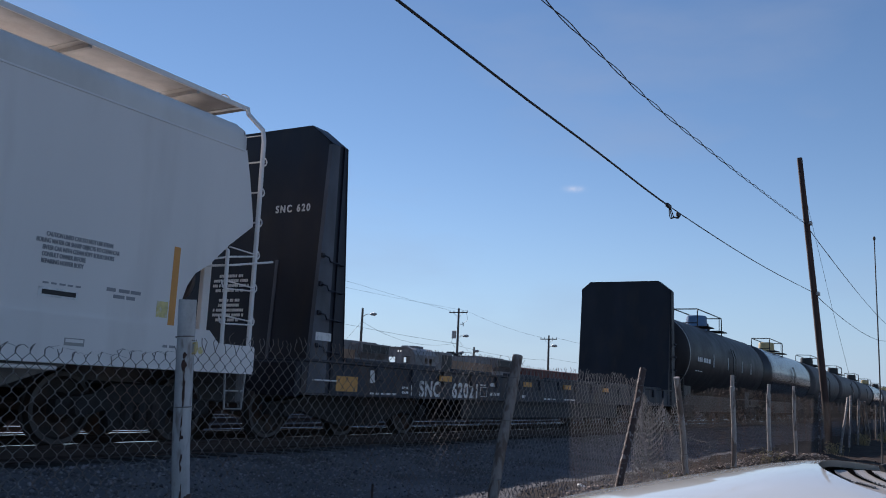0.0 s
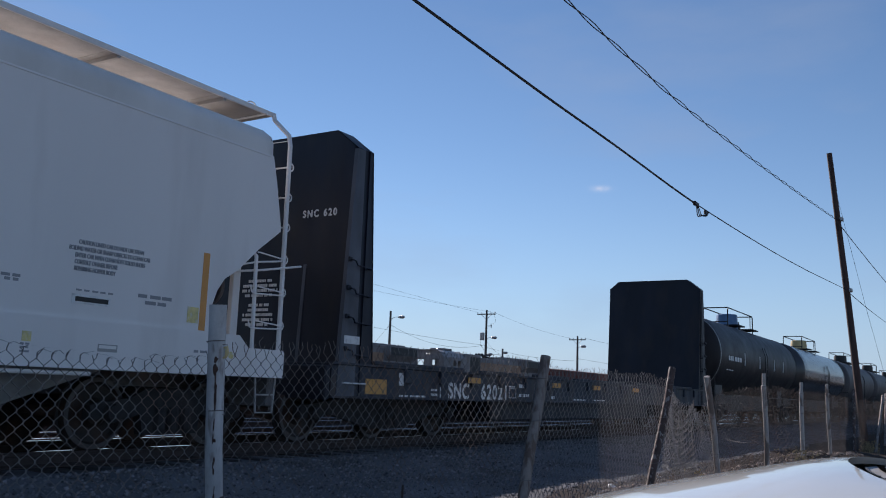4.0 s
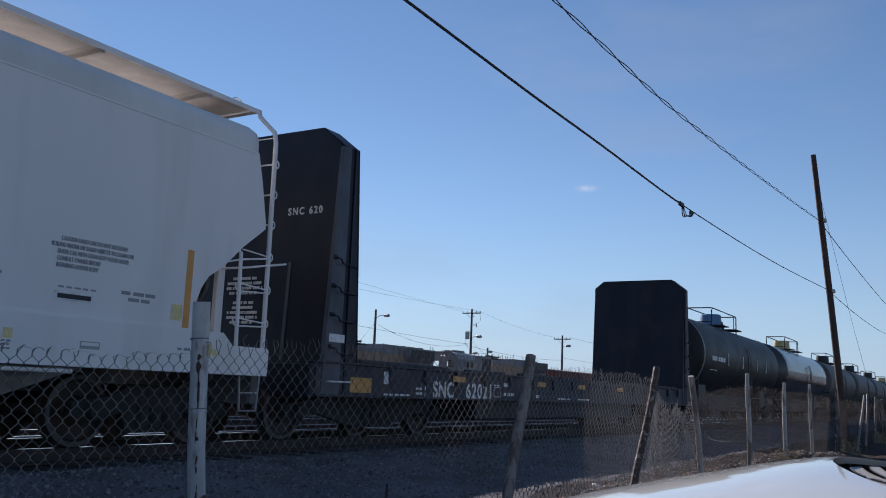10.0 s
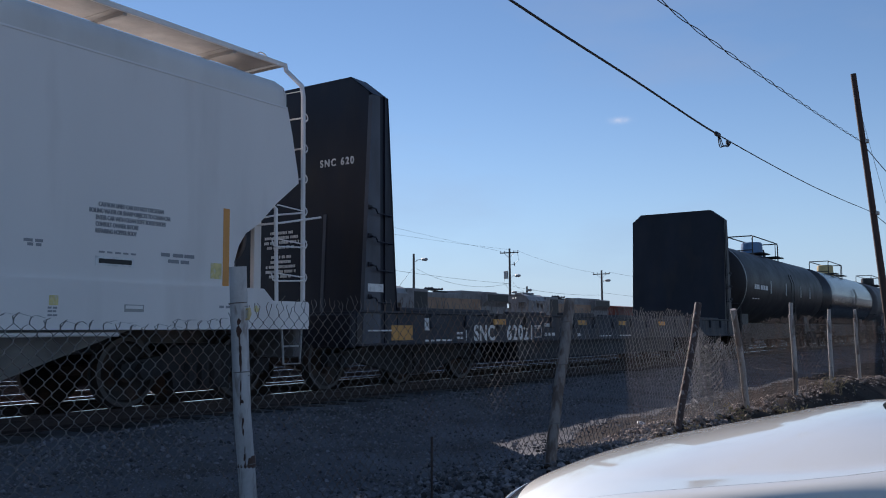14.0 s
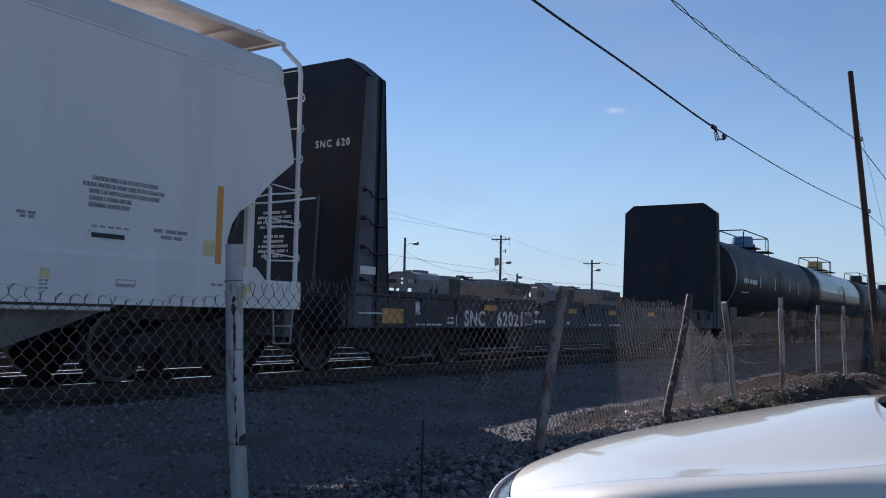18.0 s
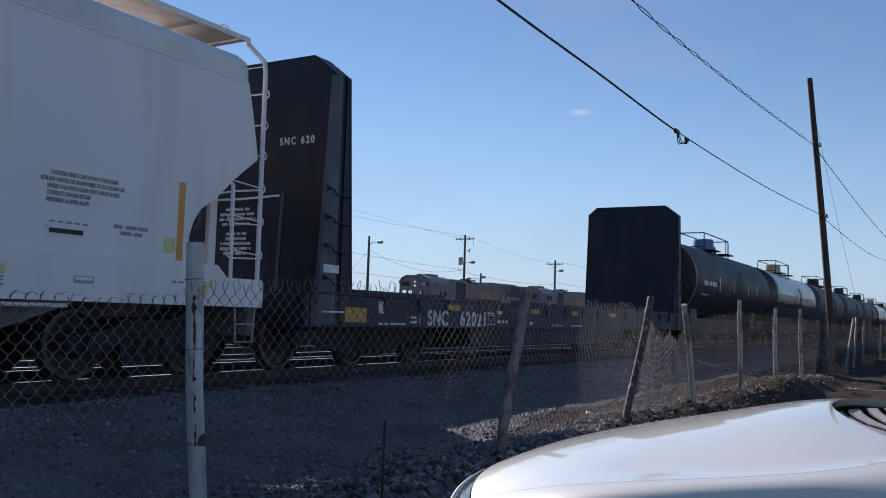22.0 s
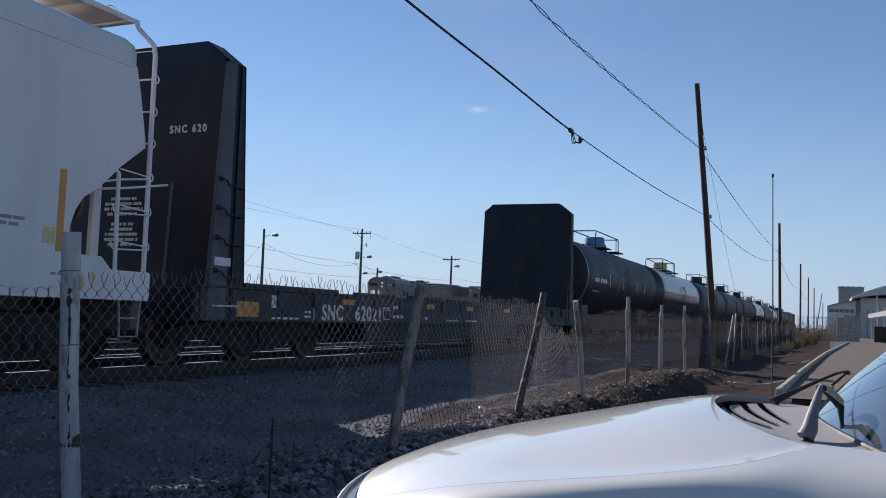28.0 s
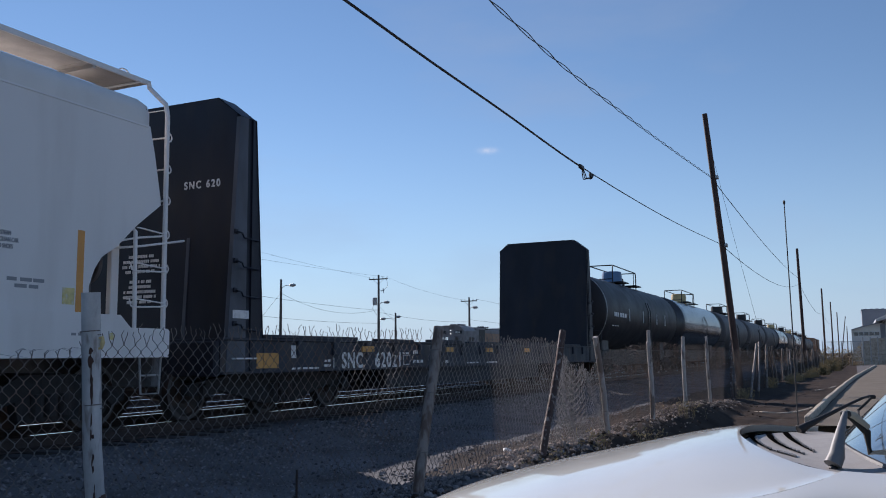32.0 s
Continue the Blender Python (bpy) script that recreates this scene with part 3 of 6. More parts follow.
# thin curved remains of old concrete edging in the dirt beside the kerb
for pts in ([(-1.5, 21.5), (-1.3, 21.25), (-1.0, 21.2), (-0.72, 21.75), (-0.5, 22.9), (-0.42, 23.8)], [(-1.5, 34.9), (-1.25, 34.4), (-0.95, 34.1), (-0.7, 34.5), (-0.5, 35.4)], [(-0.38, 36.2), (-0.24, 37.6), (-0.17, 38.7)]):
    rows = []
    for k, (x, y) in enumerate(pts):
        q, w = pts[max(k - 1, 0)], pts[min(k + 1, len(pts) - 1)]
        d = Vector((w[0] - q[0], w[1] - q[1], 0)).normalized() * (0.032 if 0 < k < len(pts) - 1 else 0.015)
        z = ground_z(x, y)
        rows.append([(x - d.y * a, y + d.x * a, z + h) for a, h in ((-1.2, -0.06), (-1, 0.008), (-0.6, 0.02), (0.6, 0.02), (1, 0.008), (1.2, -0.06))])
    ob = part("concrete_edging", Mesh().grid(rows).add(rows[0], [tuple(range(6))]).add(rows[-1], [tuple(range(6))]), M["concrete"])
    tagged(ob, "curved strip of broken concrete edging half buried in dirt", "edging", "broken edging")


def stone_shape(rnd, name):
    bm = bmesh.new()
    bmesh.ops.create_icosphere(bm, subdivisions=1, radius=1.0)
    sx, sy, sz = rnd.uniform(0.8, 1.2), rnd.uniform(0.7, 1.0), rnd.uniform(0.45, 0.7)
    out = []
    for v in bm.verts:
        k = rnd.uniform(0.5, 1.25)
        out.append((v.co.x * sx * k, v.co.y * sy * k, v.co.z * sz * k))
    fs = [tuple(v.index for v in f.verts) for f in bm.faces]
    bm.free()
    return np.array(out), fs


rnd = random.Random(11)
SHAPES = [stone_shape(rnd, "s") for _ in range(7)]


def scatter(name, label, count, area, size, material, rnd, dens=None):
    """Loose stones pressed into the ground, all in one mesh."""
    vs, fs = [], []
    for _ in range(count):
        for _try in range(20):
            x, y = rnd.uniform(*area[0]), area[1][0] + (area[1][1] - area[1][0]) * rnd.random() ** 1.7
            if dens is None or rnd.random() < dens(x, y):
                break
        pts, faces = rnd.choice(SHAPES)
        s = size[0] + (size[1] - size[0]) * rnd.random() ** 2.2
        a, c = rnd.uniform(0, 6.28), rnd.uniform(-0.5, 0.5)
        R = np.array([[math.cos(a), -math.sin(a), 0], [math.sin(a), math.cos(a), 0], [0, 0, 1]]) @ np.array([[1, 0, 0], [0, math.cos(c), -math.sin(c)], [0, math.sin(c), math.cos(c)]])
        q = pts @ R.T * s + (x, y, ground_z(x, y) + s * 0.25)
        o = len(vs)
        vs += q.tolist()
        fs += [tuple(i + o for i in f) for f in faces]
    me = bpy.data.meshes.new(name)
    me.from_pydata(vs, [], fs)
    me.materials.append(material)
    ob = new(name, me)
    return tagged(ob, label, "stones", kind="stuff")


def strip_density(x, y):
    """Stones gather on the shoulder of the track and thin out over the packed strip."""
    if x > -4.05 and y > 8.0:
        return 0.0
    return 0.22 + 0.78 * math.exp(-((x + 7.0) / 0.7) ** 2) + 0.3 * max(0.0, noise.noise((x * 0.9, y * 0.7, 7)))


scatter("ballast_stones", "loose grey crushed ballast stones beside the track", 15000, ((-7.5, -3.2), (2.5, 24)), (0.009, 0.034), M["stone"], random.Random(1), strip_density)
scatter("grit", "fine grey grit on the packed service strip", 16000, ((-6.8, -3.0), (2.5, 15)), (0.006, 0.014), M["stone"], random.Random(14), lambda x, y: 0.0 if x > -4.05 and y > 8.0 else 1.0)
scatter("rubble", "larger broken grey stones heaped along the near fence", 17000, ((-4.5, -1.7), (2.2, 10.5)), (0.009, 0.04), M["rubble"], random.Random(12), lambda x, y: math.exp(-((x + 2.6) / (0.6 if x > -2.6 else 1.0)) ** 2) * lerp(y, [3.4, 4.2, 7.5, 10.5], [0.35, 1.0, 1.0, 0.5]))
scatter("bank_stones", "brown rubble and stones along the fence", 12000, ((-3.9, -1.8), (7.5, 24)), (0.009, 0.044), M["bank_stone"], random.Random(2), lambda x, y: math.exp(-((x + 2.75) / 0.45) ** 2))
scatter("dirt_clods", "brown dirt clods and rubble on the bank", 450, ((-2.6, -1.2), (6, 26)), (0.012, 0.04), M["dirt"], random.Random(3))


# ---- tracks ----
def rail_mesh(y0, y1):
    prof = [(-0.07, -0.17), (0.07, -0.17), (0.07, -0.155), (0.01, -0.13), (0.01, -0.05), (0.035, -0.04), (0.035, -0.008), (0.026, 0), (-0.026, 0), (-0.035, -0.008), (-0.035, -0.04), (-0.01, -0.05), (-0.01, -0.13), (-0.07, -0.155)]
    return Mesh().prism([(x, z) for x, z in prof], "y", y0, y1)


def track(xc, y0, y1, ties, zr=RAIL, polish="railtop"):
    t = thing("railway_track", pose(xc, 0, zr), "rusty steel rails with polished tops on dark wooden sleepers", "railway track", "yard tracks")
    for s in (-0.7525, 0.7525):
        r = part("rail", rail_mesh(y0, y1), M["rail"], t)
        r.location.x = s
        part("rail_head", Mesh().prism([(-0.034, -0.001), (-0.03, 0.004), (0.03, 0.004), (0.034, -0.001)], "y", y0, y1), M[polish], r, "worn running surface")
    if ties:
        me = Mesh().box(-1.3, -0.115, -0.35, 1.3, 0.115, -0.172, 0.02).data("sleeper", M["tie"])
        y = ties[0]
        while y < ties[1]:
            ob = part("sleeper", me, None, t)
            ob.location.y = y
            y += 0.52
    return t


track(CAR_X, -40, 420, (3, 34))
for xc in (-13.4, -17.6):
    track(xc, -40, 420, (6, 40), RAIL - 0.18)
for xc in (-22, -27.5, -33):
    track(xc, -40, 420, None, RAIL - 0.18, "railtop_dull")
track(-38, -40, 420, None, 0.12)
# ballast shoulder under the near track
prof = [(-2.3, -0.36), (-1.75, -0.2), (-1.35, -0.185), (1.35, -0.185), (1.65, -0.2), (2.1, -0.36)]
m = Mesh().grid([[(CAR_X + x + 0.05 * noise.noise((x, y * 0.9, 1)), y, RAIL + z + 0.025 * noise.noise((x * 3, y * 3, 5))) for x, z in prof] for y in np.linspace(-20, 120, 400)])
tagged(part("ballast_bed", m, M["gravel"]), "dark crushed stone bed under the near track", "ballast", kind="structure")


# ---- rolling stock ----
def wheel_data():
    prof = [(-0.07, 0.1), (-0.07, 0.36), (-0.07, 0.445), (-0.045, 0.445), (-0.04, 0.42), (0.055, 0.412), (0.06, 0.36), (0.02, 0.33), (0.015, 0.18), (0.07, 0.13), (0.07, 0.05)]
    me = Mesh().lathe(prof, "x", (0, 0, 0), 28).data("wheel", M["wheel"], True)
    me.materials.append(M["rim_glint"])
    # paler rim faces: the light their edges catch is put into the colour
    for fc in me.polygons:
        if 0.03 < fc.center.x < 0.065 and math.hypot(fc.center.y, fc.center.z) > 0.37:
            fc.material_index = 1
    return me


WHEEL = wheel_data()
AXLE = Mesh().tube([(-0.98, 0, 0), (0.98, 0, 0)], 0.075, 10).data("axle", M["wheel"], True)
CAP = Mesh().lathe([(0, 0.11), (0.09, 0.1), (0.1, 0.06)], "x", (0, 0, 0), 12).data("bearing_cap", M["truck"])


def truck(parent, yc, axles):
    """A railway truck as a part of its car: cast side frames with springs, wheels on axles. z is from the rail top."""
    half = max(axles)
    body = Mesh()
    for s in (-1, 1):
        x0, x1 = s * 0.94, s * 1.08
        out = [(-half - 0.28, 0.36), (-half - 0.28, 0.52), (-half + 0.25, 0.6), (-0.4, 0.72), (0.4, 0.72), (half - 0.25, 0.6), (half + 0.28, 0.52), (half + 0.28, 0.36), (half - 0.22, 0.36), (half - 0.42, 0.42), (0.42, 0.18), (-0.42, 0.18), (-half + 0.42, 0.42), (-half + 0.22, 0.36)]
        body.prism([(a, z) for a, z in out], "x", x0, x1)
        for k in (-0.2, 0, 0.2):
            body.tube([(s * 1.1, k, 0.24), (s * 1.1, k, 0.5)], 0.075, 8)
    body.box(-1.1, -0.16, 0.42, 1.1, 0.16, 0.74, 0.03)
    t = part("truck_frame", body, M["truck"], parent, "rusty cast steel truck frame")
    t.location.y = yc
    for a in axles:
        for s in (-0.75, 0.75):
            w = part("wheel", WHEEL, None, t)
            w.matrix_basis = pose(s, a, 0.42, 0, 0, 0 if s > 0 else 180)
            c = part("bearing_cap", CAP, None, t)
            c.matrix_basis = pose(s * 1.45, a, 0.43, 0, 0, 0 if s > 0 else 180)
        x = part("axle", AXLE, None, t)
        x.location = (0, a, 0.42)


def coupler(parent, y, d):
    m = Mesh().box(-0.09, y, 0.72, 0.09, y + d * 0.55, 0.92, 0.03).box(-0.15, y + d * 0.42, 0.68, 0.15, y + d * 0.66, 0.98, 0.05)
    part("coupler", m, M["truck"], parent)


def hopper_car():
    c = thing("hopper_car", pose(CAR_X, 0, RAIL), "light grey covered hopper railcar with end ladders and roof walkway", "railcar")
    Z = RAIL
    mid = 1.2                                    # middle of the car along the track
    end = [(9.2, 4.62), (9.24, 4.39), (9.34, 4.03), (9.46, 3.49), (9.47, 3.39), (9.07, 3.08), (8.74, 2.77), (8.51, 2.62), (8.40, 2.46), (8.33, 2.26), (8.33, 1.94)]
    side = end + [(2 * mid - y, z) for y, z in reversed(end)]
    for s in (-1, 1):
        body = Mesh().prism([(y, z - Z) for y, z in side if z < 4.4], "x", s * 1.55, s * 1.58)
        part("side_sheet", body, M["hopper"], c)
    # upper side band, slightly set in, and the curved roof
    roof = [(1.57, 4.36), (1.565, 4.55), (1.52, 4.66), (1.35, 4.78), (0.9, 4.89), (0.45, 4.94), (0, 4.955)]
    roof = roof + [(-x, z) for x, z in reversed(roof[:-1])]
    rows = []
    for y in np.linspace(9.22, 2 * mid - 9.22, 40):
        rows.append([(x, y, z - Z) for x, z in roof])
    part("roof", Mesh().grid(rows), M["hopper_roof"], c, smooth=True)
    for y in (9.2, 2 * mid - 9.23):
        part("roof_end", Mesh().prism([(x, z - Z) for x, z in roof], "y", y, y + 0.03), M["hopper"], c)
    for s in (-1, 1):
        part("seam_rib", Mesh().box(s * 1.575, -6.9, 4.362 - Z, s * 1.588, 9.2, 4.386 - Z, 0.004), M["hopper"], c)
    # end slope sheets, in a much darker grey than the sides
    sl = Mesh()
    for d in (1, -1):
        e = lambda y: mid + d * (y - mid)
        sl.add([(-1.55, e(9.47), 3.4 - Z), (1.55, e(9.47), 3.4 - Z), (1.55, e(7.2), 1.9 - Z), (-1.55, e(7.2), 1.9 - Z), (-1.55, e(9.2), 4.62 - Z), (1.55, e(9.2), 4.62 - Z)], [(0, 1, 2, 3), (4, 5, 1, 0)])
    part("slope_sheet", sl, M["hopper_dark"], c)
    # side sills with the stepped end
    prof = [(8.33, 1.94), (8.81, 1.94), (8.98, 1.79), (9.63, 1.79), (9.66, 1.76), (9.66, 1.47), (9.63, 1.44)]
    prof = prof + [(2 * mid - y, z) for y, z in reversed(prof)]
    for s in (-1, 1):
        part("side_sill", Mesh().prism([(y, z - Z) for y, z in prof], "x", s * 1.44, s * 1.612), M["hopper"], c)
        part("sill_lip", Mesh().box(s * 1.35, -7.2, 1.425 - Z, s * 1.625, 9.64, 1.44 - Z), M["hopper"], c)
    # unseen plates added under the slope sheets to stop sun reaching the ground
    for d in (1, -1):
        e = lambda y: mid + d * (y - mid)
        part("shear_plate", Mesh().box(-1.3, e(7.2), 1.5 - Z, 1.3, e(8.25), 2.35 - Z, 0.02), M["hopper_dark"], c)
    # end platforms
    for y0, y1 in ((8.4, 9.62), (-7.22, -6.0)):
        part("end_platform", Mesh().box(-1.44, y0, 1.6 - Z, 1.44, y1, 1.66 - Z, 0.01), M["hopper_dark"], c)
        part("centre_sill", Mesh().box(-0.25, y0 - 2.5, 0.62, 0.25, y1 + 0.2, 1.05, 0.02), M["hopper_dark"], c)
    # outlet bays, in a darker grey than the sides
    for yc in (-3.0, 1.2, 5.0):
        b = Mesh()
        top, bot = [(-1.4, yc - 1.95), (1.4, yc - 1.95), (1.4, yc + 1.95), (-1.4, yc + 1.95)], [(-0.75, yc - 0.35), (0.75, yc - 0.35), (0.75, yc + 0.35), (-0.75, yc + 0.35)]
        b.add([(x, y, 1.42 - Z) for x, y in top] + [(x, y, 0.72 - Z) for x, y in bot], [(0, 1, 5, 4), (1, 2, 6, 5), (2, 3, 7, 6), (3, 0, 4, 7), (4, 5, 6, 7), (0, 1, 2, 3)])
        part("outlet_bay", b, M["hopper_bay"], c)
        part("outlet_gate", Mesh().box(-0.95, yc - 0.4, 0.6 - Z, 0.95, yc + 0.4, 0.72 - Z, 0.02), M["truck"], c)
    part("side_pipe", Mesh().tube([(1.56, -5, 1.375 - Z), (1.56, 6.7, 1.375 - Z)], 0.024, 8), M["hopper"], c)
    # roof walkway of steel plates on brackets, with an end frame
    wz = 5.17 - Z
    for s in (1, -1):
        y = -6.9
        while y < 9.6:
            part("walkway_plate", Mesh().box(s * 0.4, y, wz, s * 1.04, min(y + 1.72, 9.75), wz + 0.035, 0.006), M["walkway"], c)
            part("walkway_bracket", Mesh().box(s * 0.4, y + 0.1, wz - 0.05, s * 1.03, y + 0.15, wz).box(s * 0.42, y + 0.1, 4.86 - Z, s * 0.47, y + 0.15, wz - 0.02), M["walkway"], c)
            y += 1.73
        part("walkway_edge", Mesh().box(s * 1.03, -6.9, wz - 0.02, s * 1.06, 9.78, wz + 0.05, 0.006), M["hopper"], c)
    for yy in (9.76, -7.3):
        part("end_walkway", Mesh().box(-0.395, yy - 0.3, wz - 0.006, 0.395, yy, wz + 0.026, 0.006), M["walkway"], c)
    part("roof_loop", Mesh().tube([(1.03, 9.3 + 0.085 * math.cos(a), wz + 0.04 + 0.05 * math.sin(a)) for a in np.linspace(0, 3.14, 9)], 0.011, 6), M["hopper"], c)
    # end ladders
    for s in (1, -1):
        part("ladder_rail", Mesh().tube([(s * 1.56, 9.59, 1.79 - Z), (s * 1.56, 9.57, 4.62 - Z), (s * 1.5, 9.6, 4.78 - Z), (s * 1.09, 9.72, 5.1 - Z), (s * 1.075, 9.72, 5.17 - Z)], 0.032, 8), M["hopper"], c)
        part("walkway_brace", Mesh().tube([(s * 1.09, 9.56, 5.15 - Z), (s * 0.3, 9.56, 5.148 - Z)], 0.018, 8), M["white_paint"], c, "white painted brace")
        part("ladder_rail", Mesh().tube([(s * 1.56, 9.09, 1.79 - Z), (s * 1.56, 9.06, 3.0 - Z), (s * 1.5, 9.04, 3.06 - Z)], 0.026, 8), M["hopper"], c)
        for z in (2.12, 2.57, 3.02, 3.47, 3.89, 4.32, 4.7):
            if z < 3.2:
                part("rung", Mesh().tube([(s * 1.56, 9.08, z + 0.03 - Z), (s * 1.58, 9.1, z + 0.03 - Z), (s * 1.58, 9.58, z - Z)], 0.01, 6), M["hopper"], c)
            else:
                part("rung", Mesh().tube([(s * 1.56, 9.58, z - Z), (s * 1.05, 9.56, z - Z)], 0.012 if z < 4.5 else 0.007, 6), M["hopper"], c)
            if z < 4.5:
                part("rung_eye", Mesh().tube([(s * 1.575, 9.59 + 0.055 * math.sin(a), z + 0.055 * math.cos(a) - Z) for a in np.linspace(0, 3.14, 9)], 0.01, 6), M["hopper"], c)
        # wide grab irons with a hooked outer end
        for z in (2.08, 2.53):
            part("grab_iron", Mesh().tube([(s * 1.5, 9.0, z + 0.07 - Z), (s * 1.6, 8.95, z + 0.065 - Z), (s * 1.62, 8.96, z - 0.02 - Z), (s * 1.62, 9.0, z - 0.035 - Z), (s * 1.62, 9.5, z - 0.01 - Z), (s * 1.58, 9.6, z + 0.01 - Z)], 0.011, 6), M["hopper"], c)
        # the post's warm cream tone paints in the sun that falls on it
        part("corner_post", Mesh().box(s * 1.3, 8.86, 1.66 - Z, s * 1.38, 8.99, 2.86 - Z, 0.01), M["hopper_roof"], c, "corner post with sunlight put in as a cream tone")
        part("grab_bar", Mesh().tube([(s * 1.3, 8.76, 2.76 - Z), (s * 1.56, 9.2, 2.83 - Z), (s * 1.6, 9.9, 2.97 - Z)], 0.016, 6), M["hopper"], c)
        part("grab_bar", Mesh().tube([(s * 1.5, 8.86, 2.86 - Z), (s * 1.56, 9.08, 2.92 - Z), (s * 1.57, 9.58, 3.0 - Z)], 0.014, 6), M["hopper"], c)
        part("step_rail", Mesh().tube([(s * 1.55, 9.2, 1.44 - Z), (s * 1.55, 9.24, 0.97 - Z), (s * 1.55, 9.55, 0.97 - Z), (s * 1.55, 9.58, 1.44 - Z)], 0.016, 6).tube([(s * 1.55, 9.22, 1.2 - Z), (s * 1.55, 9.56, 1.2 - Z)], 0.014, 6), M["hopper_bay"], c)
    truck(c, 8.28, (-0.89, 0.89))
    truck(c, -5.8, (-0.89, 0.89))
    coupler(c, 9.4, 1)
    coupler(c, -7.0, -1)
    # brake stand with wheel and chain, added out of sight to block sun
    hb = part("brake_stand", Mesh().box(-0.32, 9.45, 1.6 - Z, 0.12, 9.76, 3.08 - Z, 0.03), M["hopper_dark"], c, "unseen hand brake housing added to block sun")
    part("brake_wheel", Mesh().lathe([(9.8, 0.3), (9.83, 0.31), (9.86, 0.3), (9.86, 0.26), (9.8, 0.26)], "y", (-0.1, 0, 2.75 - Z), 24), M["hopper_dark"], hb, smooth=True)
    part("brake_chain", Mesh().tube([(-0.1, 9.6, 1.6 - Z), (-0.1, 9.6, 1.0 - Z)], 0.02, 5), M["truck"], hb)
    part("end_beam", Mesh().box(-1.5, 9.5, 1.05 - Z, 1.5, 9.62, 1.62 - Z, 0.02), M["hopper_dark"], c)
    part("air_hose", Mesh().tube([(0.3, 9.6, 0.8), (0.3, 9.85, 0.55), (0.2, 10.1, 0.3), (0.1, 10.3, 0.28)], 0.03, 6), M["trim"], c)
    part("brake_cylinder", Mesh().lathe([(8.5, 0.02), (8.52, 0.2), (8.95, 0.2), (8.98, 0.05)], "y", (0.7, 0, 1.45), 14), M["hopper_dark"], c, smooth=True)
    # lettering
    X = 1.581
    for k, line in enumerate(("CAUTION LINED CAR DO NOT USE STEAM", "BOILING WATER OR SHARP OBJECTS TO CLEAN CAR", "ENTER CAR WITH CLEAN SOFT SOLED SHOES", "CONSULT OWNER BEFORE", "REPAIRING HOPPER BODY")):
        stencil(line, 0.066, (X, (6.4, 6.29, 6.37, 6.37, 6.37)[k], 2.73 - 0.071 * k - Z), "x", M["grey_ink"], "stencil_line", c, 0.66, bold=0.0016)
    r = random.Random(4)
    for w, yy, zz, hh, n in ((0.5, 6.42, 2.235, 0.02, 5), (0.5, 7.22, 2.25, 0.04, 3), (0.36, 7.32, 2.18, 0.04, 2), (0.24, 5.58, 2.29, 0.03, 2), (0.18, 5.62, 2.25, 0.03, 2), (0.2, 8.07, 1.68, 0.03, 2)):
        bars(c, M["grey_ink"], X + (0.031 if zz < 1.9 else 0), yy, zz - Z, w, hh, r, n)
    part("stencil_plate", Mesh().box(X - 0.003, 6.38, 2.1 - Z, X + 0.003, 6.86, 2.2 - Z), M["white"], c)
    part("stencil_bar", Mesh().box(X, 6.42, 2.125 - Z, X + 0.006, 6.83, 2.175 - Z), M["black"], c)
    part("stripe", Mesh().box(X - 0.002, 8.14, 1.95 - Z, X + 0.002, 8.24, 2.9 - Z), M["orange"], c, "orange reflective stripe")
    part("sticker", Mesh().box(X - 0.002, 7.95, 2.03 - Z, X + 0.003, 8.12, 2.22 - Z), M["pale_yellow"], c, "faded yellow sticker")
    part("sticker", Mesh().box(X + 0.03, 5.85, 1.67 - Z, X + 0.034, 5.95, 1.77 - Z), M["pale_yellow"], c, "faded yellow sticker")
    part("sticker", Mesh().lathe([(X + 0.03, 0.045), (X + 0.034, 0.045)], "x", (0, 8.68, 1.68 - Z), 14), M["pale_yellow"], c, "faded yellow sticker")
    part("stencil_plate", Mesh().box(X + 0.028, 6.73, 1.615 - Z, X + 0.033, 6.98, 1.695 - Z), M["hopper_bay"], c)
    part("stencil_bar", Mesh().box(X + 0.03, 6.745, 1.65 - Z, X + 0.035, 6.965, 1.685 - Z), M["hopper"], c)
    for zz in (1.56, 1.6, 1.635):
        bars(c, M["grey_ink"], X + 0.031, 5.84, zz - Z, 0.11, 0.02, r, 2)
    return c


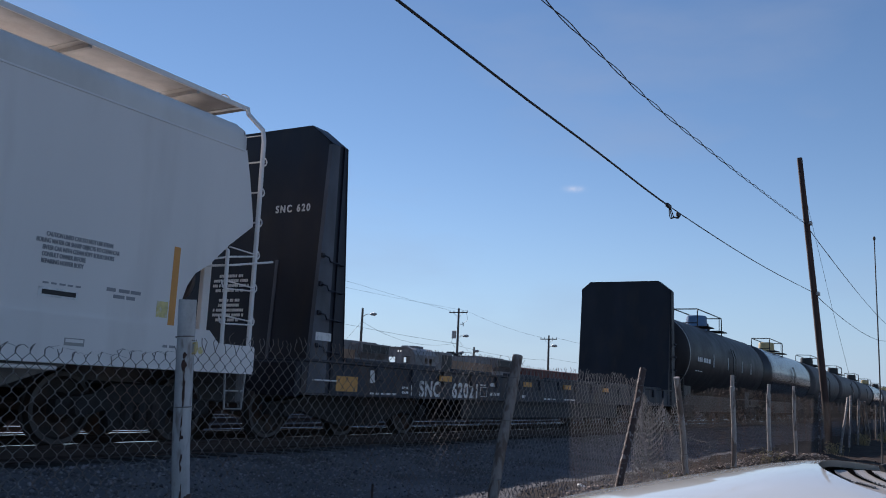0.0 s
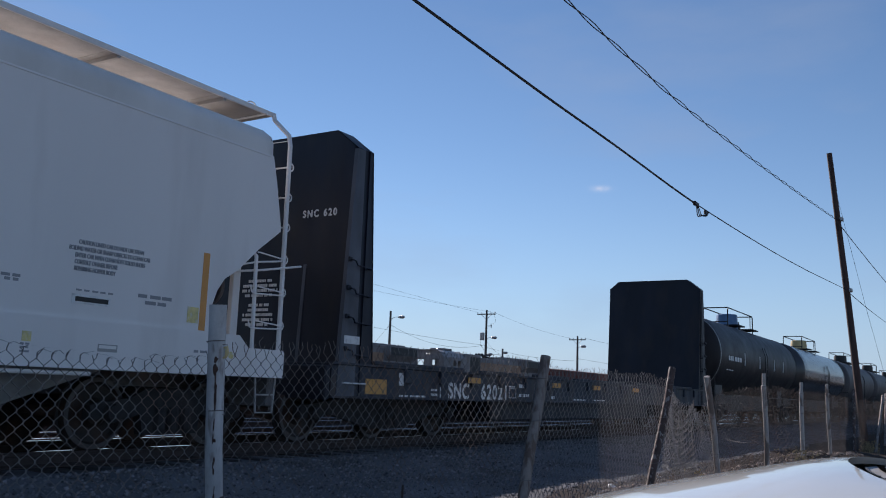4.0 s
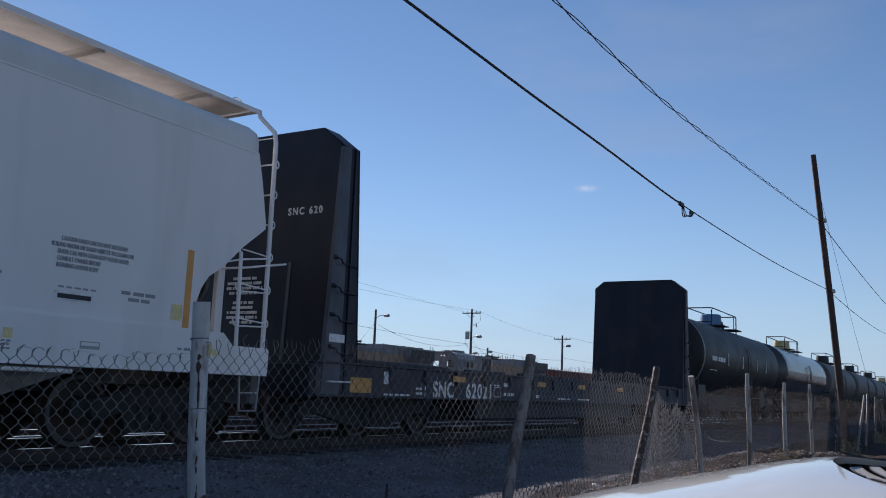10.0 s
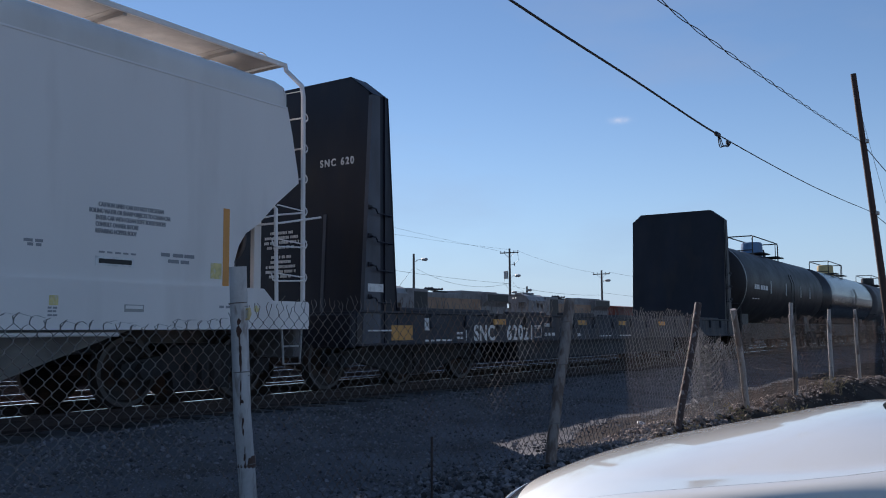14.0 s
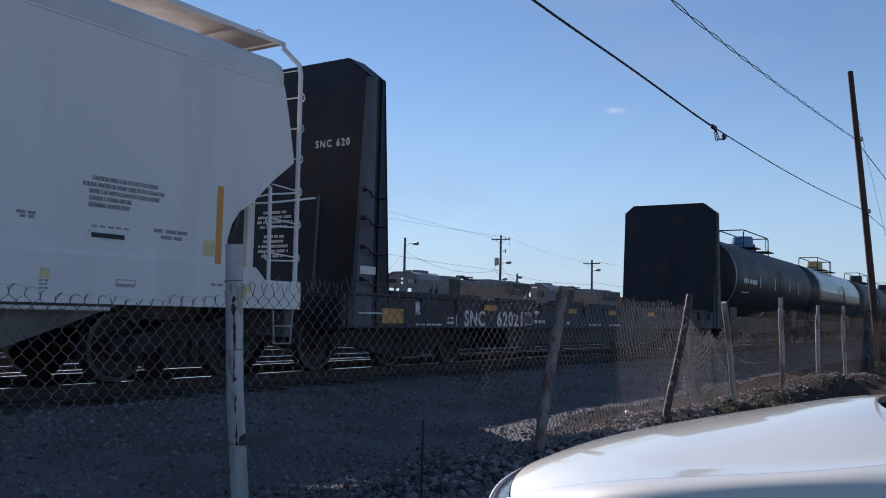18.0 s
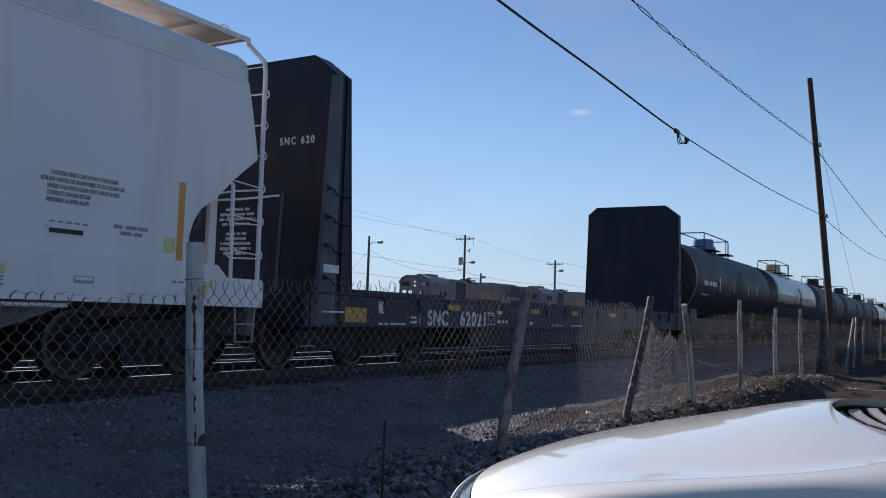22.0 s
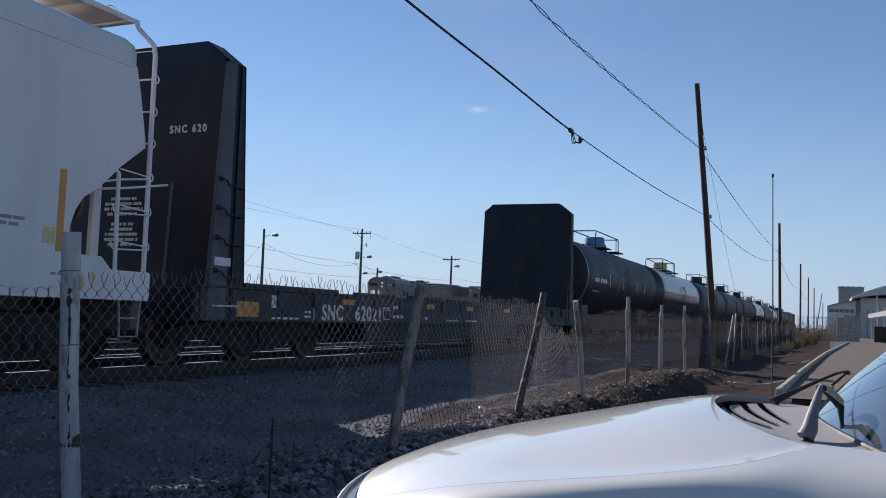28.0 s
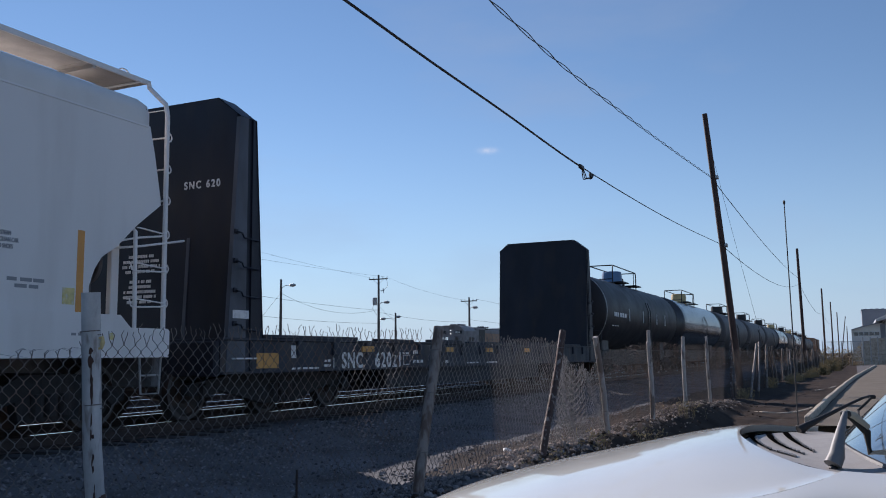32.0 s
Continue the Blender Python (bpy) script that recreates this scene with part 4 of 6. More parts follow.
def flatcar():
    c = thing("bulkhead_flatcar", pose(CAR_X, 0, RAIL), "dark weathered bulkhead flatcar, empty, with white stencilled numbers", "railcar")
    Z = RAIL
    Y0, Y1, mid = 10.75, 30.55, 20.65
    m = Mesh()
    part("deck", m.box(-1.5, Y0, 1.6 - Z, 1.5, Y1, 1.69 - Z, 0.01), M["flat"], c, "worn plank deck")
    for s in (-1, 1):
        # channel side sill
        part("side_sill", Mesh().prism([(s * x, z - Z) for x, z in ((1.5, 1.18), (1.6, 1.18), (1.6, 1.205), (1.56, 1.215), (1.56, 1.655), (1.6, 1.67), (1.6, 1.7), (1.5, 1.7))], "y", Y0, Y1), M["sill"], c)
        for k in range(16):
            y = 12.6 + k * 1.09
            part("stake_pocket", Mesh().box(s * 1.56, y, 1.44 - Z, s * 1.615, y + 0.18, 1.66 - Z, 0.012), M["sill"], c)
    for y0, y1, h in ((11.8, 14.55, 0.06), (15.3, 16.8, 0.045), (17.6, 19.2, 0.06), (19.7, 22.8, 0.04), (23.6, 25.6, 0.06), (26.4, 28.8, 0.045)):
        part("rub_rail", Mesh().box(1.42, y0, 1.7 - Z, 1.57, y1, 1.7 + h - Z, 0.01), M["sill"], c)
    # fish-belly centre sill
    part("centre_sill", Mesh().prism([(Y0, 1.6 - Z), (Y1, 1.6 - Z), (Y1, 1.15 - Z), (26.2, 1.1 - Z), (25.2, 0.74 - Z), (16.1, 0.74 - Z), (15.1, 1.1 - Z), (Y0, 1.15 - Z)], "x", -0.35, 0.35), M["flat"], c)
    for k in range(9):
        y = 14.5 + 1.5 * k
        part("cross_bearer", Mesh().prism([(-1.5, 1.6 - Z), (1.5, 1.6 - Z), (1.5, 1.4 - Z), (0.35, 0.8 - Z), (-0.35, 0.8 - Z), (-1.5, 1.4 - Z)], "y", y, y + 0.05), M["flat"], c)
    part("under_frame", Mesh().box(0.75, 16.0, 0.8 - Z, 1.35, 25.2, 1.2 - Z, 0.03), M["flat"], c, "dark under-floor frame")
    for y in (Y0 - 0.12, Y1):
        part("end_beam", Mesh().box(-1.55, y, 1.15 - Z, 1.55, y + 0.12, 1.65 - Z, 0.02), M["flat"], c)
    # bulkheads: a flat inner wall, tapering side plates, ribs on the outside
    for d in (1, -1):
        e = lambda y: y if d > 0 else 2 * mid - y
        b = part("bulkhead", Mesh().prism([(-1.58, 1.2 - Z), (1.58, 1.2 - Z), (1.58, 5.0 - Z), (1.14, 5.33 - Z), (-1.25, 5.33 - Z), (-1.58, 5.08 - Z)], "y", e(11.4), e(11.46)), M["flat"], c, "black steel bulkhead wall")
        part("inner_skin", Mesh().add([(x, e(11.76 - 0.26 * (z - 1.2) / 3.8), z - Z) for x, z in ((-1.56, 1.2), (1.57, 1.2), (1.57, 5.0), (1.13, 5.32), (-1.24, 5.32), (-1.56, 5.07))], [tuple(range(6))]), M["flat"], b)
        skin = [(-1.5, 1.3 - Z), (1.5, 1.3 - Z), (1.5, 5.04 - Z), (1.13, 5.328 - Z), (-1.24, 5.328 - Z), (-1.5, 5.12 - Z)]
        base = e(10.9)
        sk = Mesh().add([(x, e(10.93 + 0.182 * (z + Z - 1.3) / 4.0), z) for x, z in skin], [tuple(range(6))])
        part("outer_skin", sk, M["flat"], b)
        for s in (-1, 1):
            # only the near bulkhead's road side gets the paler plate
            part("side_plate", Mesh().prism([(e(10.86), 1.2 - Z), (e(11.3), 1.2 - Z), (e(11.29), 5.0 - Z), (e(11.1), 4.99 - Z)], "x", s * 1.5, s * 1.57), M["plate"] if s > 0 and d > 0 else M["flat"], b)
            part("side_channel", Mesh().prism([(e(11.302), 1.2 - Z), (e(11.76), 1.2 - Z), (e(11.5), 5.02 - Z), (e(11.292), 5.0 - Z)], "x", s * 1.48, s * 1.555), M["flat"], b)
        part("top_plate", Mesh().add([(x, e(yy), z - Z) for yy in (11.11, 11.5) for x, z in ((1.57, 5.0), (1.14, 5.335), (-1.25, 5.335), (-1.57, 5.08))], [(0, 1, 5, 4), (1, 2, 6, 5), (2, 3, 7, 6)]), M["flat"], b)
        for x, zt in ((-0.75, 4.9), (0.71, 3.2)):
            part("seam_strip", Mesh().prism([(e(10.915), 1.35 - Z), (e(10.95), 1.35 - Z), (e(10.95 + 0.05 * (zt - 1.35)), zt - Z), (e(10.915 + 0.05 * (zt - 1.35)), zt - Z)], "x", x - 0.03, x + 0.03), M["plate"], b)
        for z in (1.82, 2.3, 2.73, 3.16):
            part("grab_iron", Mesh().tube([(1.57, e(11.02), z + 0.08 - Z), (1.64, e(11.02), z + 0.07 - Z), (1.64, e(11.1), z + 0.06 - Z), (1.64, e(11.14), z - Z), (1.64, e(11.5), z - 0.01 - Z), (1.56, e(11.52), z - 0.01 - Z)], 0.014, 6), M["flat"], b)
            part("grab_bracket", Mesh().box(1.568, e(10.98), z + 0.05 - Z, 1.6, e(11.06), z + 0.12 - Z, 0.008), M["flat"], b)
    b = [o for o in c.children if o.name.startswith("bulkhead")][0]
    part("label_plate", Mesh().box(1.57, 10.99, 1.98 - Z, 1.578, 11.36, 2.1 - Z), M["white"], b, "white label plate")
    # lettering on the outer face of the near bulkhead, which leans back a little
    fy = lambda z: 10.93 + 0.05 * (z - 1.3) - 0.012
    stencil("SNC", 0.158, (0.57, fy(4.02) - 0.004, 3.955 - Z), "-y", M["white"], "lettering", b, 0.88, bold=0.0055, gap=1.38)
    stencil("620", 0.158, (0.99, fy(4.02) - 0.004, 3.955 - Z), "-y", M["white"], "lettering", b, 0.88, bold=0.0055, gap=1.38)
    r = random.Random(8)
    for k, (w, n) in enumerate(((0.5, 2), (0.72, 4), (0.74, 5), (0.6, 3), (0, 0), (0.4, 3), (0.42, 3), (0.62, 4), (0.62, 4), (0.46, 3))):
        if not w:
            continue
        z = 2.95 - 0.078 * k - Z
        p, end = -0.2 - w / 2, -0.2 + w / 2
        while p < end:
            lw = r.uniform(0.022, 0.032)
            part("stencil_bar", Mesh().box(p, fy(z + Z), z, p + lw, fy(z + Z) + 0.01, z + 0.045), M["white"], b)
            p += lw + (0.035 if r.random() < 0.2 else 0.009)
    # lettering and panels on the side sill
    X = 1.56
    stencil("SNC", 0.38, (X + 0.004, 14.0, 1.22 - Z), "x", M["white"], "lettering", c, 0.95, bold=0.011, gap=1.1)
    stencil("62021", 0.38, (X + 0.004, 15.18, 1.22 - Z), "x", M["white"], "lettering", c, 0.98, bold=0.012, gap=1.2)
    part("reflector", Mesh().box(X - 0.005, 11.58, 1.25 - Z, X + 0.006, 12.14, 1.48 - Z), M["yellow"], c, "yellow reflective panel")
    for y in (14.64, 18.24, 20.55, 23.3):
        part("reflector", Mesh().box(X + 0.03, y, 1.5 - Z, X + 0.06, y + 0.42, 1.6 - Z), M["yellow"], c, "yellow reflective panel")
    part("label_plate", Mesh().box(X - 0.002, 12.48, 1.4 - Z, X + 0.005, 12.62, 1.6 - Z), M["white"], c)
    part("grab_iron", Mesh().tube([(X, 11.0, 1.4 - Z), (X + 0.06, 11.03, 1.4 - Z), (X + 0.06, 11.5, 1.4 - Z), (X, 11.53, 1.4 - Z)], 0.014, 6), M["white"], c, "white painted grab iron")
    for w, y, z, h, n in ((0.8, 12.5, 1.22, 0.03, 5), (0.22, 13.45, 1.33, 0.04, 2), (0.22, 13.45, 1.25, 0.04, 2), (0.3, 16.3, 1.46, 0.03, 2), (0.5, 16.75, 1.46, 0.07, 3), (0.5, 16.75, 1.28, 0.06, 3), (0.7, 19.5, 1.24, 0.03, 4), (0.7, 20.7, 1.24, 0.03, 4), (0.2, 18.3, 1.26, 0.06, 1)):
        bars(c, M["white"], X, y, z - Z, w, h, r, n)
    part("stencil_bar", Mesh().box(X, 13.74, 1.22 - Z, X + 0.003, 13.76, 1.4 - Z), M["white"], c)
    m = Mesh()
    for z in (1.25, 1.43):
        m.box(X, 16.32, z - Z, X + 0.003, 16.62, z + 0.012 - Z)
    for y in (16.32, 16.608):
        m.box(X, y, 1.25 - Z, X + 0.003, y + 0.012, 1.44 - Z)
    part("stencil_frame", m, M["white"], c)
    truck(c, 12.85, (-1.9, -0.03, 1.9))
    truck(c, 2 * mid - 12.9, (-1.85, 0.05, 1.85))
    coupler(c, Y0, -1)
    coupler(c, Y1, 1)
    return c


def tank_car(paint, dome_paint, label):
    c = thing("tank_car", pose(CAR_X, 39.9, RAIL), label, "railcar", "row of tank cars")
    R, zc, L = 1.46, 3.06 - RAIL, 7.05
    head = [(-L - 0.42 * math.sqrt(1 - q ** 3.5), R * q) for q in (0.03, 0.3, 0.55, 0.75, 0.87, 0.94, 0.975, 0.993, 1.0)]
    prof = head + [(y, R) for y in np.linspace(-L + 1.0, L - 1.0, 6)] + [(-a, r) for a, r in reversed(head)]
    part("tank_shell", Mesh().lathe(prof, "y", (0, 0, zc), 48), paint, c, smooth=True)
    for y in (-L, L):
        # pale galv on the blue-housed car's near band paints in a sunlit rim
        part("weld_band", Mesh().lathe([(y - 0.03, R + 0.001), (y - 0.02, R + 0.01), (y + 0.02, R + 0.01), (y + 0.03, R + 0.001)], "y", (0, 0, zc), 48), paint if y > 0 or dome_paint != M["blue"] else M["galv"], c, smooth=True)
    top = zc + R
    part("manway", Mesh().lathe([(top - 0.12, 0.45), (top + 0.3, 0.45), (top + 0.52, 0.43), (top + 0.56, 0.38)], "z", (0, -0.35, 0), 20), dome_paint, c, "painted valve housing", smooth=True)
    for y in (-1.6, 0.9):
        part("platform", Mesh().box(-0.8, y, top - 0.02, 0.8, y + 1.1, top + 0.03, 0.01), M["black"], c)
    for s in (-0.5, 0.5):
        h = part("handrail", Mesh().tube([(s, -2.2, top - 0.1), (s, -2.2, top + 0.58), (s, -2.1, top + 0.68), (s, 2.1, top + 0.68), (s, 2.2, top + 0.58), (s, 2.2, top - 0.1)], 0.026, 6), M["black"], c)
        part("rail_post", Mesh().tube([(s, 1.75, top - 0.05), (s, 1.75, top + 0.67)], 0.018, 6), M["black"], h)
    for y in (-2.2, 2.2):
        part("end_handrail", Mesh().tube([(-0.5, y, top + 0.68), (0.5, y, top + 0.68)], 0.026, 6), M["black"], c)
        part("end_handrail", Mesh().tube([(-0.5, y, top + 0.1), (0.5, y, top + 0.1)], 0.022, 6), M["black"], c)
    part("safety_valve", Mesh().lathe([(top - 0.05, 0.12), (top + 0.22, 0.12), (top + 0.26, 0.07), (top + 0.36, 0.06)], "z", (0.1, 1.15, 0), 12), M["black"], c)
    for s in (-1, 1):
        lad = part("ladder", Mesh().tube([(s * 1.53, -0.22, 0.6), (s * 1.55, -0.22, zc + 0.2), (s * 1.42, -0.22, zc + 0.6)], 0.018, 6), M["black"], c)
        part("ladder_rail", Mesh().tube([(s * 1.53, 0.22, 0.6), (s * 1.55, 0.22, zc + 0.2), (s * 1.42, 0.22, zc + 0.6)], 0.018, 6), M["black"], lad)
        for k in range(8):
            part("rung", Mesh().tube([(s * 1.55, -0.22, 0.75 + 0.25 * k), (s * 1.55, 0.22, 0.75 + 0.25 * k)], 0.012, 5), M["black"], lad)
        for y in (-6.0, 5.0):
            part("saddle", Mesh().box(s * 0.5, y, 0.62, s * 0.95, y + 1.0, 1.6, 0.05), M["black"], c)
        part("side_rail", Mesh().tube([(s * 1.5, -8.0, 1.05), (s * 1.5, 8.0, 1.05)], 0.018, 6), M["black"], c)
    for y in (-8.15, 6.7):
        part("end_deck", Mesh().box(-1.5, y, 0.62, 1.5, y + 1.45, 0.74, 0.02), M["truck"], c)
    part("centre_sill", Mesh().box(-0.55, -8.1, 0.45, 0.55, 8.1, 1.12, 0.03), M["black"], c)
    for y in (-7.95, 7.95):
        part("end_rail", Mesh().tube([(1.45, y, 0.7), (1.45, y, 1.75), (-1.45, y, 1.75), (-1.45, y, 0.7)], 0.022, 6), M["black"], c)
    truck(c, -6.1, (-0.89, 0.89))
    truck(c, 6.1, (-0.89, 0.89))
    coupler(c, -8.0, -1)
    coupler(c, 8.0, 1)
    return c


hopper_car()
flatcar()
t1 = tank_car(M["tank"], M["blue"], "black tank railcar with a blue valve housing and roof railing")
r = random.Random(9)
for y, z, w in ((-5.95, 2.86, 0.75), (-5.05, 2.86, 1.15), (-5.95, 2.5, 1.1)):
    for k in range(3):
        a = math.asin(min(1, (z - 3.06) / 1.46))
        part("stencil_bar", Mesh().box(1.46 * math.cos(a) - 0.03, y + w * k / 3, z - RAIL, 1.46 * math.cos(a) + 0.012, y + w * (k + 0.75) / 3, z - RAIL + (0.17 if z > 2.6 else 0.06)), M["white"], t1)
for y in (-3.5, -0.9, 1.95, 3.9):
    part("stencil_bar", Mesh().box(1.44, y, 2.75 - RAIL, 1.472, y + 0.06, 3.25 - RAIL), M["white"], t1)
t2 = tank_car(M["tank_shiny"], M["cream"], "glossy dark grey tank railcar with a pale yellow valve housing")
t2.location.y = 56.5
t3 = tank_car(M["tank_grey"], M["black"], "dull dark grey tank railcar with a black valve housing")
t3.location.y = 73.1
for k in range(4, 12):
    y = 73.1 + 16.6 * (k - 3)
    copy_thing(t2 if k in (6, 8) else t3, pose(CAR_X, y, RAIL))


def boxcar(name, m, paint, label, length=15.0, h=4.0, cat="railcar"):
    c = thing(name, m, label, cat, "freight cars")
    z0 = 0.95
    part("body", Mesh().box(-1.5, -length / 2, z0, 1.5, length / 2, h, 0.03), paint, c)
    part("roof", Mesh().prism([(-1.55, h), (1.55, h), (1.5, h + 0.08), (0, h + 0.24), (-1.5, h + 0.08)], "y", -length / 2 - 0.05, length / 2 + 0.05), paint, c)
    for s in (-1, 1):
        for k in range(11):
            y = -length / 2 + 0.2 + k * (length - 0.5) / 10
            if abs(y) > 1.4:
                part("side_rib", Mesh().box(s * 1.5, y, z0, s * 1.55, y + 0.1, h, 0.01), paint, c)
        part("sliding_door", Mesh().box(s * 1.5, -1.3, z0 + 0.05, s * 1.58, 1.3, h - 0.1, 0.02), paint, c)
    part("side_sill", Mesh().box(-1.45, -length / 2, 0.7, 1.45, length / 2, z0, 0.02), M["truck"], c)
    truck(c, -length / 2 + 2, (-0.89, 0.89))
    truck(c, length / 2 - 2, (-0.89, 0.89))
    coupler(c, -length / 2, -1)
    coupler(c, length / 2, 1)
    return c


boxcar("freight_car", pose(CAR_X, 222.5, RAIL), M["loco_yellow"], "tan weathered covered railcar at the end of the row", 16, 4.1)
copy_thing(bpy.data.objects["freight_car"], pose(CAR_X, 240, RAIL))


def locomotive(label, number):
    """Nose towards -y, y=0 at the front of the cab. z is from the rail top."""
    c = thing("locomotive", pose(-38, 60, 0.12), label, "locomotive", "moving locomotives")
    # frame and walkways
    part("frame", Mesh().box(-1.55, -3.0, 1.35, 1.55, 19.4, 1.62, 0.03), M["loco_grey"], c)
    part("fuel_tank", Mesh().box(-1.3, 6.2, 0.35, 1.3, 11.4, 1.3, 0.15), M["truck"], c)
    part("pilot", Mesh().box(-1.5, -3.15, 0.35, 1.5, -2.95, 1.5, 0.05), M["loco_grey"], c)
    # low nose and a wide cab with chamfered roof edges
    part("nose", Mesh().prism([(-2.3, 1.62), (0.0, 1.62), (0.0, 2.75), (-0.6, 2.7), (-2.0, 2.55), (-2.3, 2.3)], "x", -0.95, 0.95), M["loco_grey"], c)
    part("cab_floor", Mesh().box(-1.47, 0.06, 1.6, 1.47, 3.5, 1.7), M["loco_grey"], c)
    bays, z0, z1 = (((-1.22, -0.78), (-0.62, -0.28), (0.48, 0.86)), 2.9, 3.32) if number else (((-1.02, -0.4), (0.4, 1.02)), 3.32, 3.76)
    front = Mesh().box(-1.5, 0, 1.62, 1.5, 0.06, z0)
    edges = [-1.5] + [x for bay in bays for x in bay] + [1.5]
    for k in range(0, len(edges), 2):
        front.box(edges[k], 0, z0, edges[k + 1], 0.06, z1)
    crown = [(-1.5, z1), (1.5, z1), (1.5, 3.98), (1.2, 4.36), (0.78, 4.54), (-0.78, 4.54), (-1.2, 4.36), (-1.5, 3.98)]
    front.prism(crown, "y", 0, 0.06)
    part("cab_front", front, M["loco_grey"], c)
    for xa, xb in bays:
        part("window_gasket", Mesh().box(xa - 0.04, -0.012, z0 - 0.04, xb + 0.04, -0.002, z0).box(xa - 0.04, -0.012, z1, xb + 0.04, -0.002, z1 + 0.04), M["black"], c)
    part("cab_side", Mesh().box(1.46, 0.06, 1.62, 1.5, 3.5, z0).box(1.46, 0.06, z0, 1.5, 1.5, z1).box(1.46, 1.95, z0, 1.5, 2.2, z1).box(1.46, 2.65, z0, 1.5, 3.5, z1).box(1.46, 0.06, z1, 1.5, 3.5, 3.98), M["loco_grey"], c)
    part("cab_side", Mesh().box(-1.5, 0.06, 1.62, -1.46, 3.5, z0 - 0.1).box(-1.5, 0.06, z0 - 0.1, -1.46, 0.4, z1 + 0.1).box(-1.5, 3.4, z0 - 0.1, -1.46, 3.5, z1 + 0.1).box(-1.5, 0.06, z1 + 0.1, -1.46, 3.5, 3.98), M["loco_grey"], c)
    shell = [(1.5, 3.98), (1.2, 4.36), (0.78, 4.54), (-0.78, 4.54), (-1.2, 4.36), (-1.5, 3.98)]
    # roof in a paler copy of the grey: light on its slopes, painted
    part("cab_roof", Mesh().prism(shell + [(x * 0.96, z - 0.06) for x, z in reversed(shell)], "y", 0.06, 3.55), M["loco_roof_lit"], c)
    part("roof_visor", Mesh().prism([(x * 1.02, z + 0.02) for x, z in shell] + [(x, z - 0.05) for x, z in reversed(shell)], "y", -0.14, 0.0), M["loco_grey"], c)
    part("cab_rear_wall", Mesh().box(-1.46, 3.44, 1.7, 1.46, 3.5, 4.3), M["loco_grey"], c)
    part("roof_unit", Mesh().box(-0.6, 1.1, 4.54, 0.6, 2.7, 4.74, 0.05), M["loco_grey"], c)
    for k in (-1, 1):
        if number:
            part("headlight", Mesh().lathe([(-0.05, 0.07), (0.0, 0.07)], "y", (0, 0, 3.86 + 0.16 * k), 12), M["lamp_on"], c, "lit round headlight")
            part("number_board", Mesh().box(0.9 * k - 0.4, -0.03, 3.68, 0.9 * k + 0.4, 0, 4.0, 0.01), M["black"], c, "black number board")
        else:
            part("headlight", Mesh().lathe([(-0.05, 0.06), (0.0, 0.06)], "y", (0.13 * k, 0, 4.22), 12), M["lamp_on"], c, "lit round headlight")
    if number:
        stencil(number, 0.34, (0.56, -0.034, 3.72), "-y", M["white"], "lettering", c, 1.05, bold=0.012)
    # long hood
    part("electrical_hood", Mesh().box(-1.4, 3.56, 1.62, 1.4, 6.2, 4.42, 0.06), M["loco_grey"], c)
    part("long_hood", Mesh().box(-1.02, 6.2, 1.62, 1.02, 14.6, 4.25, 0.06), M["loco_grey"], c)
    for s in (-1, 1):
        part("hood_panel", Mesh().box(s * 1.02, 6.25, 1.7, s * 1.045, 14.5, 3.85, 0.01), M["loco_yellow"], c, "faded yellow hood doors")
        part("hood_grille", Mesh().box(s * 1.4, 4.4, 2.7, s * 1.415, 6.1, 4.2), M["black"], c, "dark intake grille")
        for k in range(9):
            part("door_seam", Mesh().box(s * 1.045, 6.7 + 0.9 * k, 1.8, s * 1.055, 6.73 + 0.9 * k, 3.5), M["loco_grey"], c)
        part("radiator_wing", Mesh().prism([(1.0 * s, 3.3), (1.5 * s, 3.75), (1.5 * s, 4.4), (1.0 * s, 4.4)], "y", 14.6, 18.4), M["loco_grey"], c)
        part("radiator_grille", Mesh().box(s * 1.5, 14.8, 3.75, s * 1.515, 18.2, 4.3), M["black"], c)
        rail = Mesh().tube([(s * 1.5, 3.4, 2.65), (s * 1.5, 19.2, 2.65)], 0.02, 5)
        for k in range(9):
            rail.tube([(s * 1.5, 3.4 + 1.97 * k, 1.6), (s * 1.5, 3.4 + 1.97 * k, 2.65)], 0.018, 5)
        part("handrail", rail, M["loco_yellow"], c)
    part("radiator_hood", Mesh().box(-1.02, 14.6, 1.62, 1.02, 19.0, 4.45, 0.06), M["loco_grey"], c)
    for y in (15.4, 16.6, 17.8):
        part("roof_fan", Mesh().lathe([(4.4, 0.55), (4.56, 0.55), (4.58, 0.5)], "z", (0, y, 0), 18), M["loco_grey"], c)
    part("exhaust_stack", Mesh().box(-0.3, 9.6, 4.2, 0.3, 10.6, 4.45, 0.04), M["black"], c)
    part("dynamic_brake_hatch", Mesh().box(-1.0, 11.6, 4.2, 1.0, 14.2, 4.52, 0.05), M["loco_grey"], c)
    horn = Mesh().box(-0.1, 9.0, 4.24, 0.1, 9.2, 4.46)
    for k in (-0.28, 0, 0.28):
        horn.tube([(k, 8.3, 4.56), (k, 8.6, 4.54), (k, 9.0, 4.54), (k, 9.5, 4.54), (k, 9.8, 4.58)], [0.15, 0.07, 0.05, 0.05, 0.1], 8)
    horn.box(-0.35, 9.05, 4.44, 0.35, 9.15, 4.52)
    part("horn", horn, M["black"], c)
    part("beacon", Mesh().lathe([(4.52, 0.1), (4.66, 0.08), (4.72, 0.02)], "z", (0.4, 0.7, 0), 10), M["lens"], c)
    truck(c, 1.6, (-1.7, 0, 1.7))
    truck(c, 15.6, (-1.7, 0, 1.7))
    coupler(c, -3.0, -1)
    coupler(c, 19.4, 1)
    return c


